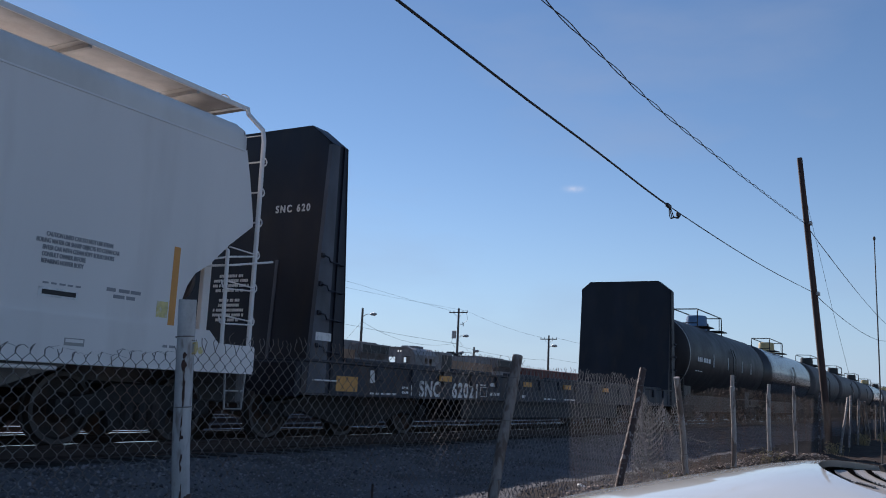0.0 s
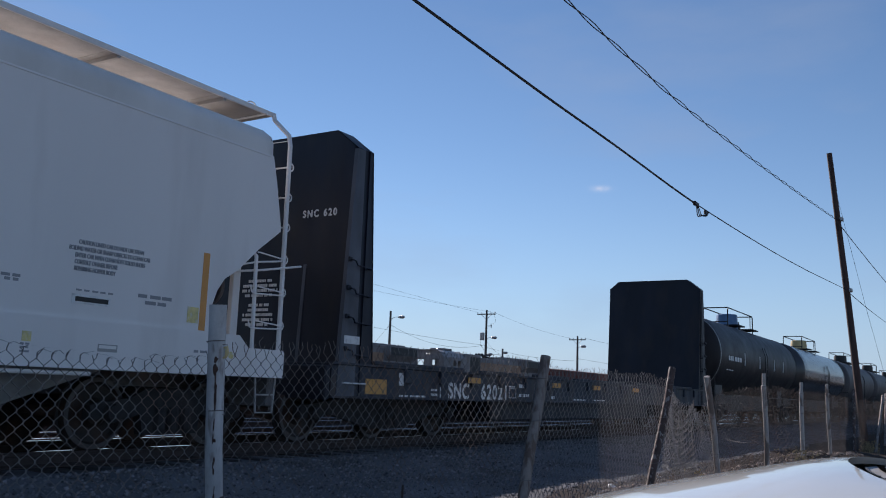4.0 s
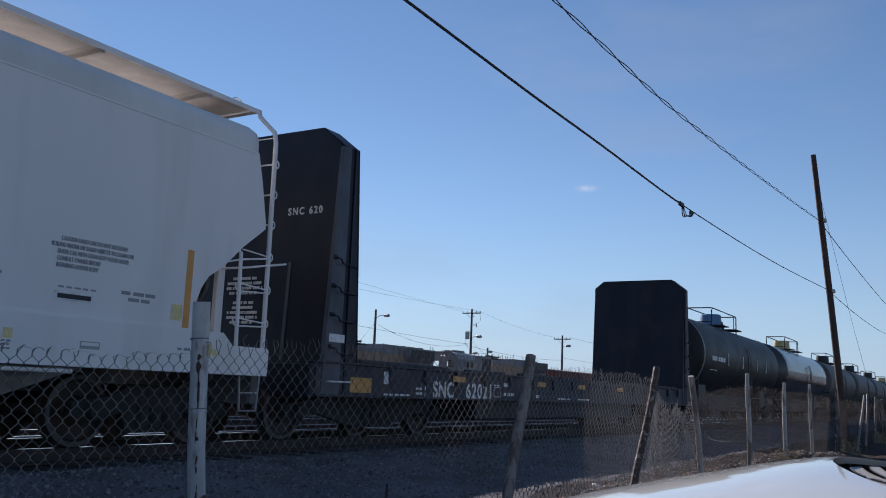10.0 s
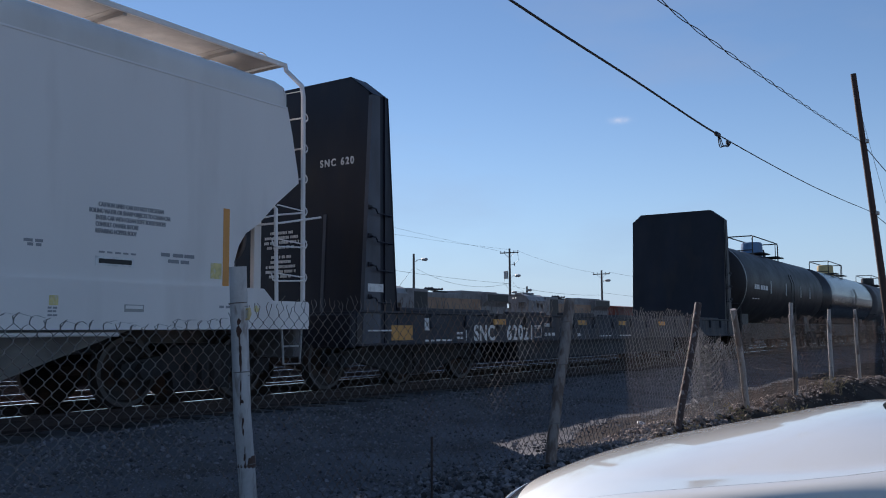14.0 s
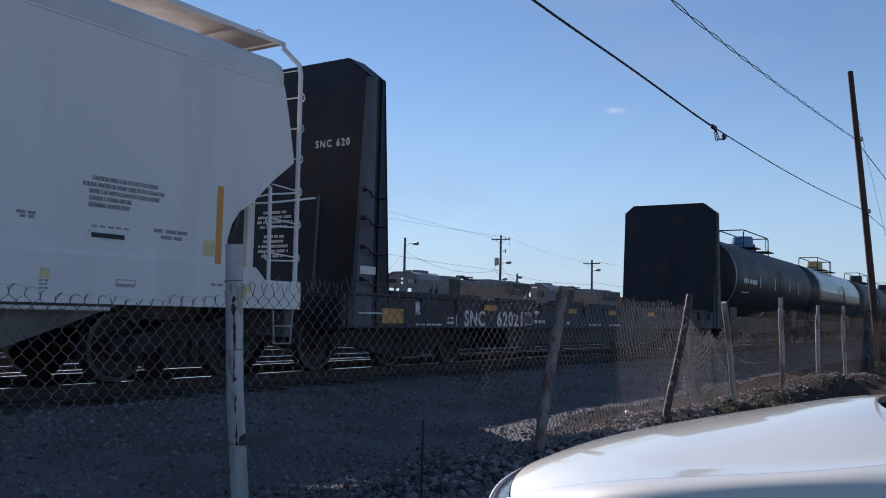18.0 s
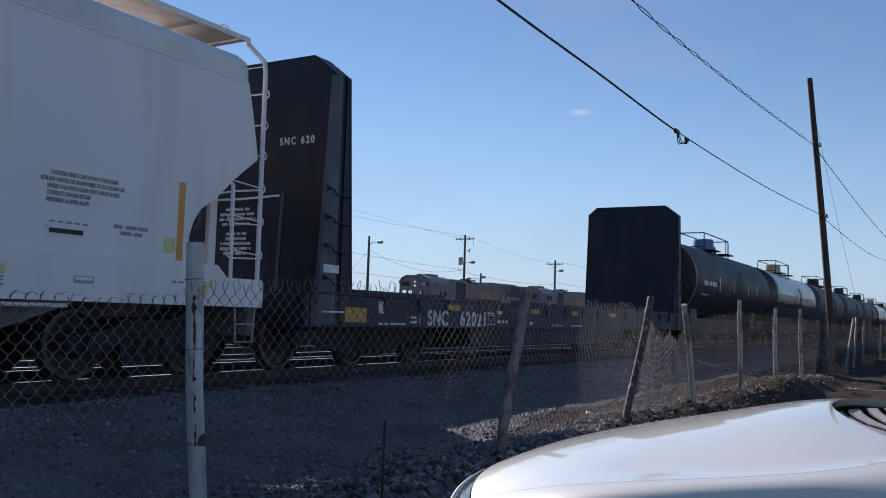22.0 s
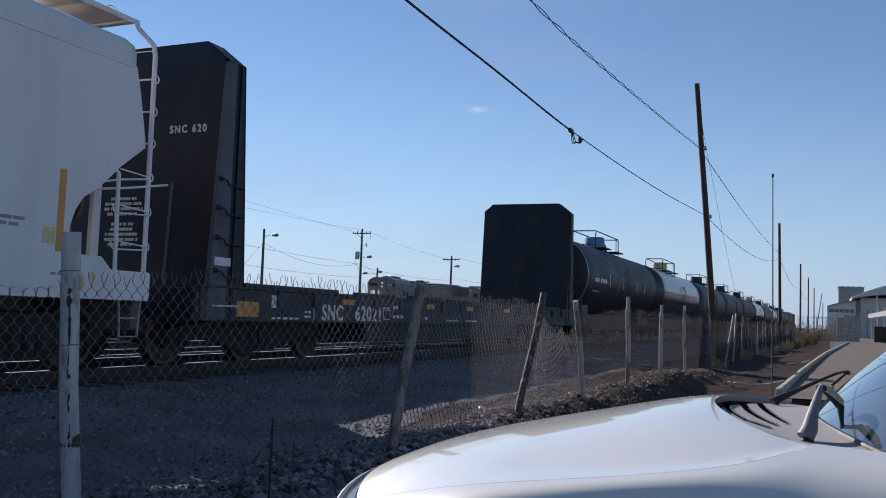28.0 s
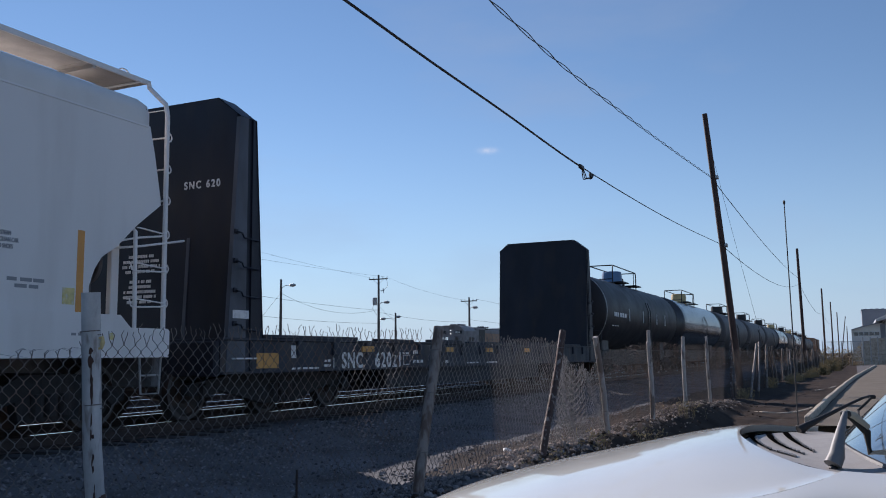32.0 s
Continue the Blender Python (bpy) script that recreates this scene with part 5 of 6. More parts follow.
loco_a = locomotive("grey and faded yellow diesel locomotive with a wide cab", "835")
loco_b = locomotive("dark grey diesel locomotive coupled behind another", "")
red_a = boxcar("boxcar", pose(-38, 90, 0.12), M["boxred"], "rusty red boxcar coupled to the locomotives", 15.5, 3.75)
red_b = copy_thing(red_a, pose(-38, 107, 0.12))
red_c = copy_thing(red_a, pose(-38, 124, 0.12))


# ---- fence ----
# posts: (bottom, top, radius)
POSTS = [
    ((-2.62, 0.72, 0.3), (-2.62, 0.7, 1.7), 0.04), ((-2.64, 3.9, 0.3), (-2.64, 3.77, 1.71), 0.043),
    ((-2.3, 6.46, 0.3), (-2.3, 6.87, 1.62), 0.04), ((-2.2, 8.9, 0.3), (-2.2, 9.75, 1.65), 0.036),
    ((-2.29, 11.88, 0.28), (-2.29, 11.395, 1.62), 0.036), ((-2.28, 14.51, 0.28), (-2.28, 14.44, 1.767), 0.036),
    ((-2.29, 17.41, 0.25), (-2.29, 17.49, 1.72), 0.036), ((-2.39, 21.2, 0.2), (-2.39, 20.96, 1.78), 0.036),
]
rnd = random.Random(21)
for y, lean in ((25.5, 0.9), (30.0, 2.6), (32.6, 1.9), (35.6, 0.4), (39.1, -1.4), (41.1, -0.8), (44.2, 0.2), (47.3, 0.1), (49.8, 1.0), (54.4, 0), (58.9, 0.1), (63, 0), (68, 0), (74.3, 0), (80, 0), (87, 0), (94.8, 0)):
    POSTS.append(((-2.45, y, 0.0), (-2.47 + rnd.uniform(-0.1, 0.1), y + lean, rnd.uniform(1.6, 1.85)), 0.036))
fence = thing("chain_link_fence", pose(0, 0, 0), "old leaning chain link fence on rusty painted steel posts", "fence")
for k, (b, t, r) in enumerate(POSTS):
    B, T = Vector(b), Vector(t)
    pts = [B.lerp(T, s) + Vector((0.006 * math.sin(7 * s + k), 0.006 * math.cos(5 * s + k), 0)) for s in ((0, 0.25, 0.5, 0.75, 0.88, 0.885, 1) if k in (5, 6, 7) else (0, 0.25, 0.5, 0.75, 1))]
    rr = [r] * 5 + [r * 0.74] * 2 if k in (5, 6, 7) else r
    rusty = k in (3, 8)
    p = part("fence_post", Mesh().tube(pts, rr, 14), M["post_rust"] if rusty else (M["post_brown"] if k == 2 or k > 8 else M["post_tan"] if k > 3 else M["post"]), fence, "leaning rust-stained fence post", smooth=True)
    if k == 1:
        rv = random.Random(83)
        face = math.atan2(-0.82, 0.571)
        for z in [rv.uniform(0.42, 1.5) for _ in range(34)]:
            # rust showing through in a broken line of flakes down the post
            q = B.lerp(T, (z - B.z) / (T.z - B.z))
            hh, ww = 0.008 + 0.04 * rv.random() ** 2, 0.003 + 0.008 * rv.random() ** 2 + (0.005 if 1.38 < z else 0)
            c0, dz = face + 0.12 + 0.1 * math.sin(z * 5) + rv.gauss(0, 0.06), rv.uniform(-0.015, 0.015)
            rim = [(c0 + ww / r * math.cos(a) * rv.uniform(0.6, 1.2), dz + hh * math.sin(a) * rv.uniform(0.7, 1.2)) for a in np.linspace(0, 2 * math.pi, 9)[:-1]]
            flake = [(q.x + (r + e) * math.cos(a), q.y + (r + e) * math.sin(a), q.z + h) for e, ring in ((0.002, [(c0, dz)]), (0.0018, [((a + c0) / 2, (h + dz) / 2) for a, h in rim]), (0.0004, rim)) for a, h in ring]
            part("rust_flake", Mesh().add(flake, [(0, 1 + j, 1 + (j + 1) % 8) for j in range(8)] + [(1 + j, 9 + j, 9 + (j + 1) % 8, 1 + (j + 1) % 8) for j in range(8)]), M["rust_scale"], p)
        # bent wire end; cream stands in for the sun glinting on it
        q = B.lerp(T, 0.835) + Vector((0.82, 0.571, 0)) * 0.047 + Vector((0.01, -0.014, 0))
        part("wire_clip", Mesh().tube([q + Vector((-0.012, -0.008, 0.02)), q + Vector((0.006, 0.004, 0.025)), q + Vector((0.008, 0.006, 0)), q + Vector((0.004, 0.003, -0.025)), q + Vector((-0.01, -0.007, -0.03))], [0.004, 0.009, 0.011, 0.008, 0.004], 8), M["cream"], p, "bent wire clip with its sunlit glint painted cream")
        for s, h in ((0.32, 0.03),):
            q = B.lerp(T, s)
            part("rust_band", Mesh().lathe([(-h, r), (-h * 0.7, r + 0.003), (h * 0.6, r + 0.0025), (h, r)], "z", tuple(q), 14), M["post_rust"], p, "flaking rust band", smooth=True)
    for s in (0.3, 0.62, 0.86):
        q = B.lerp(T, s)
        part("tie_wire", Mesh().tube([q + Vector((math.cos(a) * (r + 0.004), math.sin(a) * (r + 0.004), 0.02 * a / 6.3)) for a in np.linspace(0, 6.6, 12)], 0.0025, 4), M["wire"], p)
TOPS = ([0, 3.3, 3.7, 4.8, 6.6, 8, 9.6, 10.6, 11.3, 12.2, 13.7, 20, 30, 95], [1.46, 1.42, 1.45, 1.55, 1.54, 1.52, 1.5, 1.38, 1.22, 1.42, 1.5, 1.52, 1.45, 1.5])


def link_mesh(a, c, w, r, wave, off, y_range=None, seed=0, lean=False, h=0.0, droop=0.0, fold=0.0, material=None):
    """Woven wire between two posts: zigzag wires that twist round their neighbours, ends twisted up at the top. droop sags the rows between the posts."""
    rnd = random.Random(seed)
    A0, A1, C0, C1 = (Vector(v) for v in (a[0], a[1], c[0], c[1]))
    n = max(2, int(abs((C0 + C1).y - (A0 + A1).y) / 2 / w))
    near = a[0][1] < 24
    vs, fs = [], []
    h = h or w * 1.12
    for i in range(n + 1):
        u = i / n
        bot, top = A0.lerp(C0, u), A1.lerp(C1, u)
        ym = (bot.y + top.y) / 2
        if y_range and not y_range[0] < ym < y_range[1]:
            continue
        us = (ym - y_range[0]) / (y_range[1] - y_range[0]) if y_range else u
        dip = droop * math.sin(math.pi * us)
        zt = lerp(ym, *TOPS) + 0.03 * noise.noise((ym * 1.3, 0, seed)) + rnd.uniform(-0.012, 0.012)
        zb = ground_z(bot.x, bot.y) - 0.02
        steps = int((zt - zb) / h)
        pts = []
        for j in range(steps + 1):
            z = zb + j * h
            s = (z - bot.z) / (top.z - bot.z)
            p = bot.lerp(top, s)
            if not lean:
                p.y = ym
            side = 1 if (j + (0 if fold else i)) % 2 else -1
            x = p.x + fold * side + off + 0.012 * noise.noise((p.y * 0.8, z * 1.4, seed)) + wave * math.sin(11 * u + 6 * z) * math.sin(math.pi * u) + 0.0018 * side
            zz = z + 0.006 * noise.noise((p.y * 2, z * 2, 4)) - dip * min(1, (z - zb) / 0.5)
            if near:
                pts += [(x, p.y + side * w * 0.47, zz - 0.17 * h), (x - 0.0036 * side, p.y + side * w * 0.5, zz + 0.17 * h)]
            else:
                pts.append((x, p.y + side * w / 2, zz))
        x, y, z = pts[-1]
        side = 1 if (steps + i) % 2 else -1
        if 2.0 < ym < 3.75:
            # tips folded over along the fence
            pts.append((x + rnd.uniform(-0.01, 0.01), y - side * w * 0.1, z + h * rnd.uniform(0.2, 0.5)))
            pts.append((x + rnd.uniform(-0.01, 0.01), y + rnd.uniform(0.01, 0.03), z + h * rnd.uniform(0.5, 0.8)))
            pts.append((x + rnd.uniform(-0.03, 0.01), y + rnd.uniform(0.05, 0.1), z + h * rnd.uniform(0.3, 0.9)))
        else:
            pts.append((x + rnd.uniform(-0.01, 0.01), y - side * w * 0.3, z + h * 0.55))
            pts.append((x + rnd.uniform(-0.006, 0.006), y - side * w * 0.36, z + h * 0.95))
            pts.append((x + rnd.uniform(-0.015, 0.015), y - side * w * 0.4 + rnd.choice((-1, 1)) * w * 0.3, z + h * rnd.uniform(1.2, 1.6)))
        P = np.array(pts)
        o = len(vs)
        for q in P:
            vs += [(q[0] + r, q[1], q[2]), (q[0], q[1] + r * 1.2, q[2]), (q[0] - r, q[1], q[2]), (q[0], q[1] - r * 1.2, q[2])]
        for j in range(len(P) - 1):
            for k in range(4):
                fs.append((o + 4 * j + k, o + 4 * j + (k + 1) % 4, o + 4 * j + 4 + (k + 1) % 4, o + 4 * j + 4 + k))
    me = bpy.data.meshes.new("wire_mesh")
    me.from_pydata(vs, [], fs)
    me.shade_smooth()
    me.materials.append(material or (M["wire"] if a[0][1] < 3.95 else (M["wire_grey"] if a[0][1] < 9 else M["wire_rust"])))
    ob = new("wire_mesh", me)
    ob.parent = fence
    ob["kind"] = "stuff"
    ob["label"] = "woven rusty wire mesh"
    return ob


for k in range(len(POSTS) - 1):
    far = POSTS[k][0][1] > 36
    wave = 0.05 if k == 3 else 0.008
    link_mesh(POSTS[k], POSTS[k + 1], 0.085 if far else 0.055 if k > 4 else 0.034, 0.0022 if far else (0.0023 if k < 2 else 0.0022 if k < 4 else 0.0023), wave, -0.045, seed=k, lean=k in (2, 3), droop=0.16 if k == 3 else 0.0)
# a bunched, sagging length of mesh between the rusty post and the next
link_mesh(POSTS[3], POSTS[4], 0.016, 0.0019, 0.0, -0.1, (9.9, 11.1), seed=41, lean=True, h=0.036, droop=0.2, fold=0.014, material=M["wire"])

# pale litter caught at the foot of the fence
rnd = random.Random(77)
for x, y, s in ((-2.61, 9.1, 0.05), (-2.36, 10.85, 0.06)):
    bm = Mesh()
    pts = [(math.cos(a) * s * rnd.uniform(0.6, 1.2), math.sin(a) * s * rnd.uniform(0.6, 1.2), s * rnd.uniform(0.1, 0.9)) for a in np.linspace(0, 5.5, 7)]
    bm.add([(0, 0, s * 0.9), (0, 0, 0)] + pts, [(0, 2 + k, 2 + (k + 1) % 7) for k in range(7)] + [(1, 2 + (k + 1) % 7, 2 + k) for k in range(7)])
    ob = part("litter", bm, M["white"])
    ob.location = (x, y, ground_z(x, y) + 0.02)
    tagged(ob, "crumpled white litter at the foot of the fence", "litter", "litter")

# thin bent steel rod in the rubble
rod = thing("steel_rod", pose(-1.95, 4.47, 0.3), "thin rusty steel rod standing in rubble", "rod")
part("rod", Mesh().tube([(0, 0, 0), (0.005, -0.01, 0.25), (0, 0.0, 0.55)], 0.006, 6), M["rail"], rod)


def weeds(name, place, count, height, rnd, material, label):
    m = Mesh()
    for _ in range(count):
        a, ln = rnd.uniform(0, 6.28), height * rnd.uniform(0.4, 1)
        bx, by = rnd.gauss(0, 0.12), rnd.gauss(0, 0.2)
        dx, dy = math.cos(a) * ln * 0.35, math.sin(a) * ln * 0.35
        pts = [(bx, by, -0.03), (bx + dx * 0.3, by + dy * 0.3, ln * 0.5), (bx + dx, by + dy, ln * rnd.uniform(0.75, 1))]
        m.tube(pts, [0.003, 0.0025, 0.001], 3, False)
        for k in range(3):
            p = pts[1] if k < 1 else pts[2]
            q = (p[0] + rnd.uniform(-0.05, 0.05), p[1] + rnd.uniform(-0.05, 0.05), p[2] + rnd.uniform(-0.02, 0.05))
            w = 0.006
            m.add([p, (q[0] + w, q[1], q[2]), (q[0], q[1] + w, q[2] + 0.02)], [(0, 1, 2)])
    ob = part(name, m, material)
    ob.location = place
    return tagged(ob, label, "weeds", "dry weeds", kind="stuff")


rnd = random.Random(31)
for x, y, n, h in ((-2.0, 8.7, 14, 0.22), (-2.05, 10.4, 16, 0.2), (-1.9, 12.3, 22, 0.25), (-2.1, 16, 30, 0.3), (-2.2, 26, 50, 0.35), (-2.3, 36, 80, 0.4), (-2.0, 42, 110, 0.4), (-1.9, 46, 140, 0.45), (-1.6, 50, 160, 0.5), (-1.5, 54, 200, 0.6), (-1.1, 60, 240, 0.8), (-1.3, 66, 260, 0.9), (-0.6, 70, 260, 1.0), (-1.2, 77, 260, 1.1)):
    weeds("dry_weeds", (x, y, ground_z(x, y)), n, h, rnd, M["weed"], "dry tan weeds at the foot of the fence")


def shrub(place, size, rnd):
    c = thing("shrub", pose(*place), "low dark olive shrub beside the fence", "shrub", "fence shrubs")
    st, lf = Mesh(), Mesh()
    for _ in range(9):
        a, t = rnd.uniform(0, 6.28), rnd.uniform(0.1, 0.6)
        tip = Vector((math.cos(a) * t, math.sin(a) * t, rnd.uniform(0.5, 1))) * size
        st.tube([(0, 0, -0.05), tip * 0.5 + Vector((0, 0, 0.05)), tip], [0.02, 0.012, 0.004], 4)
        for _ in range(70):
            p = tip * rnd.uniform(0.35, 1.1) + Vector((rnd.gauss(0, 0.12), rnd.gauss(0, 0.12), rnd.gauss(0, 0.1))) * size
            d = Vector((rnd.uniform(-1, 1), rnd.uniform(-1, 1), rnd.uniform(-1, 1))) * 0.06
            e = Vector((rnd.uniform(-1, 1), rnd.uniform(-1, 1), rnd.uniform(-1, 1))) * 0.03
            lf.add([p, p + d + e, p + 2 * d, p + d - e], [(0, 1, 2, 3)])
    part("stems", st, M["wood_grey"], c)
    part("foliage", lf, M["leaf"], c)


for x, y, s in ((-1.2, 58, 0.5), (-0.9, 64, 0.6), (-0.4, 72, 0.7), (-2.8, 66, 0.9)):
    shrub((x, y, ground_z(x, y)), s, rnd)


# ---- poles and cables ----
def sag(a, b, drop, n=14):
    a, b = Vector(a), Vector(b)
    return [a.lerp(b, s) - Vector((0, 0, 4 * drop * s * (1 - s))) for s in np.linspace(0, 1, n + 1)]


def cable(pts, r, label, n=5):
    c = part("overhead_cable", Mesh().tube(pts, r, n), M["cable"], smooth=True)
    return tagged(c, label, "cable", "overhead cables")


def bare_pole(base, top, r0, r1, label):
    c = thing("utility_pole", pose(*base), label, "utility pole", "fence line poles")
    t = Vector(top) - Vector(base)
    part("shaft", Mesh().tube([(0, 0, -0.4), t * 0.5, t], [r0, (r0 + r1) / 2, r1], 12), M["wood"], c, smooth=True)
    return c, t


c, t = bare_pole((-2.81, 31, 0.25), (-3.565, 31, 9.5), 0.115, 0.085, "leaning dark brown wooden utility pole without crossarm")
for s in (0.51, 0.76):
    part("cable_clamp", Mesh().box(t.x * s + 0.07, -0.1, t.z * s - 0.06, t.x * s + 0.17, 0.1, t.z * s + 0.06, 0.02), M["galv"], c)
for base, top, r in (((-3.55, 88, 0.2), (-3.7, 88, 11.0), 0.15), ((-3.6, 152, 0.2), (-3.6, 152, 11.5), 0.16), ((-3.5, 205, 0.2), (-3.5, 205, 12.1), 0.16), ((-3.3, 270, 0.2), (-3.3, 270, 12.6), 0.17)):
    bare_pole(base, top, r, r * 0.75, "tall dark wooden utility pole beside the fence")
for base, top in (((-3.5, 330, 0.2), (-1.6, 330, 13.6)), ((-1.5, 340, 0.2), (-1.4, 340, 10.5))):
    bare_pole(base, top, 0.17, 0.13, "leaning distant wooden pole")

def smooth_line(pts, n=8):
    """A smooth line through a few points that lie in order along y."""
    pts = [Vector(p) for p in pts]
    out = []
    for i in range(len(pts) - 1):
        p0, p1, p2, p3 = pts[max(i - 1, 0)], pts[i], pts[i + 1], pts[min(i + 2, len(pts) - 1)]
        m1, m2 = (p2 - p0) / max(1e-6, (p2 - p0).y), (p3 - p1) / max(1e-6, (p3 - p1).y)
        h = (p2 - p1).y
        for s in np.linspace(0, 1, n, endpoint=False):
            a, b = s * s, s * s * s
            out.append(p1 * (2 * b - 3 * a + 1) + m1 * (h * (b - 2 * a + s)) + p2 * (3 * a - 2 * b) + m2 * (h * (b - a)))
    return out + [pts[-1]]


TEL = smooth_line([(-3.2, y, z) for y, z in ((-30, 6.6), (-15, 5.5), (-4, 4.8), (3, 4.52), (8.25, 4.42), (10.6, 4.41), (14.3, 4.38), (21.69, 4.56), (31.0, 4.99))])
cable([p for p in TEL if p.y < 14.4], 0.014, "black telephone cable strung along the fence")
cable([p for p in TEL if p.y > 14.2], 0.0095, "black telephone cable strung along the fence")
cable(sag((-3.22, 31, 4.99), (-3.66, 88, 7.75), 0.75, 28), 0.011, "black telephone cable strung along the fence")
PAIR = smooth_line([(-3.4, -30, 8.0), (-3.4, -12, 6.5), (-3.4, 2, 5.9), (-3.4, 12.6, 5.95), (-3.4, 17.65, 6.22), (-3.4, 24, 6.68), (-3.4, 31, 7.24)], 40)
for ph in (0.0, math.pi):
    cable([p + Vector((0.02 * math.cos(p.y * 3.4 + ph), 0, 0.022 * math.sin(p.y * 3.4 + ph) + 0.022)) for p in PAIR], 0.0075, "thin pair of twisted overhead wires")
cable(sag((-3.42, 31, 7.25), (-3.66, 88, 8.2), 0.35), 0.014, "thin overhead wire between poles")
cable(sag((-3.66, 88, 7.75), (-3.6, 152, 7.6), 1.0, 24), 0.016, "thin overhead wire between poles")
cable(sag((-3.6, 152, 7.6), (-3.5, 205, 7.8), 0.8), 0.018, "thin overhead wire between poles")
cable([(-3.57, 31.1, 9.0), (-3.0, 34, 4.8), (-2.3, 37, 0.3)], 0.005, "thin steel guy wire")
# slack storage loop on the telephone cable
lp = thing("cable_loop", pose(-3.2, 14.6, 4.36), "small coiled slack loop hung on a cable", "cable loop")
for k in range(3):
    o = 0.012 * (k - 1)
    part("loop", Mesh().tube(smooth_line([(o, -0.32, 0.0), (o * 2, -0.24 + o, -0.1), (o * 2, -0.2 - o, -0.13 + o), (o, 0.08, -0.08 - o), (o, 0.2, -0.05), (o, 0.3, 0.02)], 5), 0.008, 6), M["cable"], lp)
part("clip", Mesh().box(-0.025, -0.5, -0.015, 0.025, -0.3, 0.05, 0.01), M["cable"], lp)
part("clip", Mesh().box(-0.02, 0.1, -0.05, 0.02, 0.2, 0.02, 0.01), M["cable"], lp)


def arm_pole(base, h, arms, lamp, label, transformer=False):
    c = thing("utility_pole", pose(*base), label, "utility pole", "yard poles")
    part("shaft", Mesh().tube([(0, 0, -0.3), (0, 0, h * 0.5), (0, 0, h)], [0.17, 0.15, 0.11], 10), M["wood_grey"], c)
    for z, w in arms:
        a = part("crossarm", Mesh().box(-w, -0.12, z, w, 0.0, z + 0.12, 0.01), M["wood_grey"], c)
        part("brace", Mesh().tube([(-w * 0.55, -0.06, z), (0, -0.06, z - 0.55), (w * 0.55, -0.06, z)], 0.025, 5), M["galv"], a)
        for x in (-w * 0.95, -w * 0.5, w * 0.5, w * 0.95):
            part("insulator", Mesh().lathe([(z + 0.12, 0.03), (z + 0.2, 0.06), (z + 0.26, 0.05), (z + 0.3, 0.02)], "z", (x, -0.06, 0), 8), M["lens"], a)
    for z, dx in lamp:
        l = part("lamp_arm", Mesh().tube([(0, 0, z - 0.3), (dx * 0.4, 0, z), (dx, 0, z + 0.02)], 0.03, 6), M["galv"], c)
        part("lamp_head", Mesh().lathe([(-0.45, 0.05), (-0.3, 0.14), (0.1, 0.18), (0.3, 0.1)], "x", (dx * 1.1, 0, z), 10), M["galv"], l)
    if transformer:
        part("transformer", Mesh().lathe([(h - 3.5, 0.2), (h - 3.45, 0.26), (h - 2.65, 0.26), (h - 2.6, 0.1)], "z", (-0.45, -0.1, 0), 12), M["galv"], c)
        part("cutout_switch", Mesh().box(0.3, -0.1, h - 1.9, 0.75, 0.0, h - 1.82).tube([(0.7, -0.05, h - 2.1), (0.62, -0.05, h - 1.6)], 0.05, 6), M["galv"], c)
        part("drop_wire", Mesh().tube([(-0.3, -0.1, h - 2.6), (-0.75, -0.1, h - 3.9), (-0.2, -0.1, h - 4.6)], 0.02, 4), M["cable"], c)
        part("drop_wire", Mesh().tube([(1.1, -0.1, h - 0.5), (1.25, -0.1, h - 1.4), (0.6, -0.1, h - 1.9)], 0.02, 4), M["cable"], c)
    return c


arm_pole((-49, 90, 0), 10.9, [(10.35, 1.2)], [(7.7, 1.0)], "grey wooden power pole with crossarm, transformer and street lamp", True)
arm_pole((-44.9, 107, 0), 9.1, [(8.55, 1.15)], [(7.75, 0.8)], "grey wooden power pole with crossarm and street lamp")
arm_pole((-52, 75, 0), 9.4, [], [(8.75, 1.3)], "slim wooden pole with a street lamp")
arm_pole((-52.1, 100, 0), 7.0, [], [(6.3, -1.6), (6.5, 0.35)], "short pole with flood lamps")
for a, b, d in (((-50.2, 90, 10.65), (-54.6, 46, 14.3), 0.35), ((-47.9, 90, 10.6), (-54.4, 46, 12.2), 0.4), ((-49, 90, 6.8), (-54.5, 46, 9.6), 0.6), ((-49, 90, 5.3), (-54.5, 46, 7.8), 0.9),
                ((-52, 75, 8.0), (-49, 90, 6.9), 1.1), ((-52, 75, 8.0), (-54.6, 75, 5.4), 0.0), ((-48, 90, 10.6), (-45.8, 107, 8.8), 0.3), ((-49, 90, 6.6), (-45, 107, 5.9), 0.35),
                ((-43.8, 107, 8.8), (-36, 150, 9.0), 0.8), ((-44.9, 107, 6.2), (-36, 150, 5.6), 0.4), ((-49, 90, 7.4), (-52.1, 100, 6.2), 0.3)):
    cable(sag(a, b, d, 10), 0.009 if a[2] > 10 else 0.013, "thin power line between yard poles", 4)


# ---- far buildings ----
b = thing("arena_building", pose(0, 150, 0), "pale modern hall with a wide curved metal roof on columns", "building")
low = [(0.3, 4.9), (1.2, 5.2), (2.6, 5.6), (4.3, 5.9)]
part("wing_wall", Mesh().prism([(0.36, 0), (4.3, 0)] + [(x, z - 0.15) for x, z in reversed(low)], "y", 0, 18), M["cladding"], b)
part("wing_roof", Mesh().prism([(x, z) for x, z in low] + [(x, z - 0.16) for x, z in reversed(low)], "y", -0.5, 18.5), M["cladding_hazed"], b)
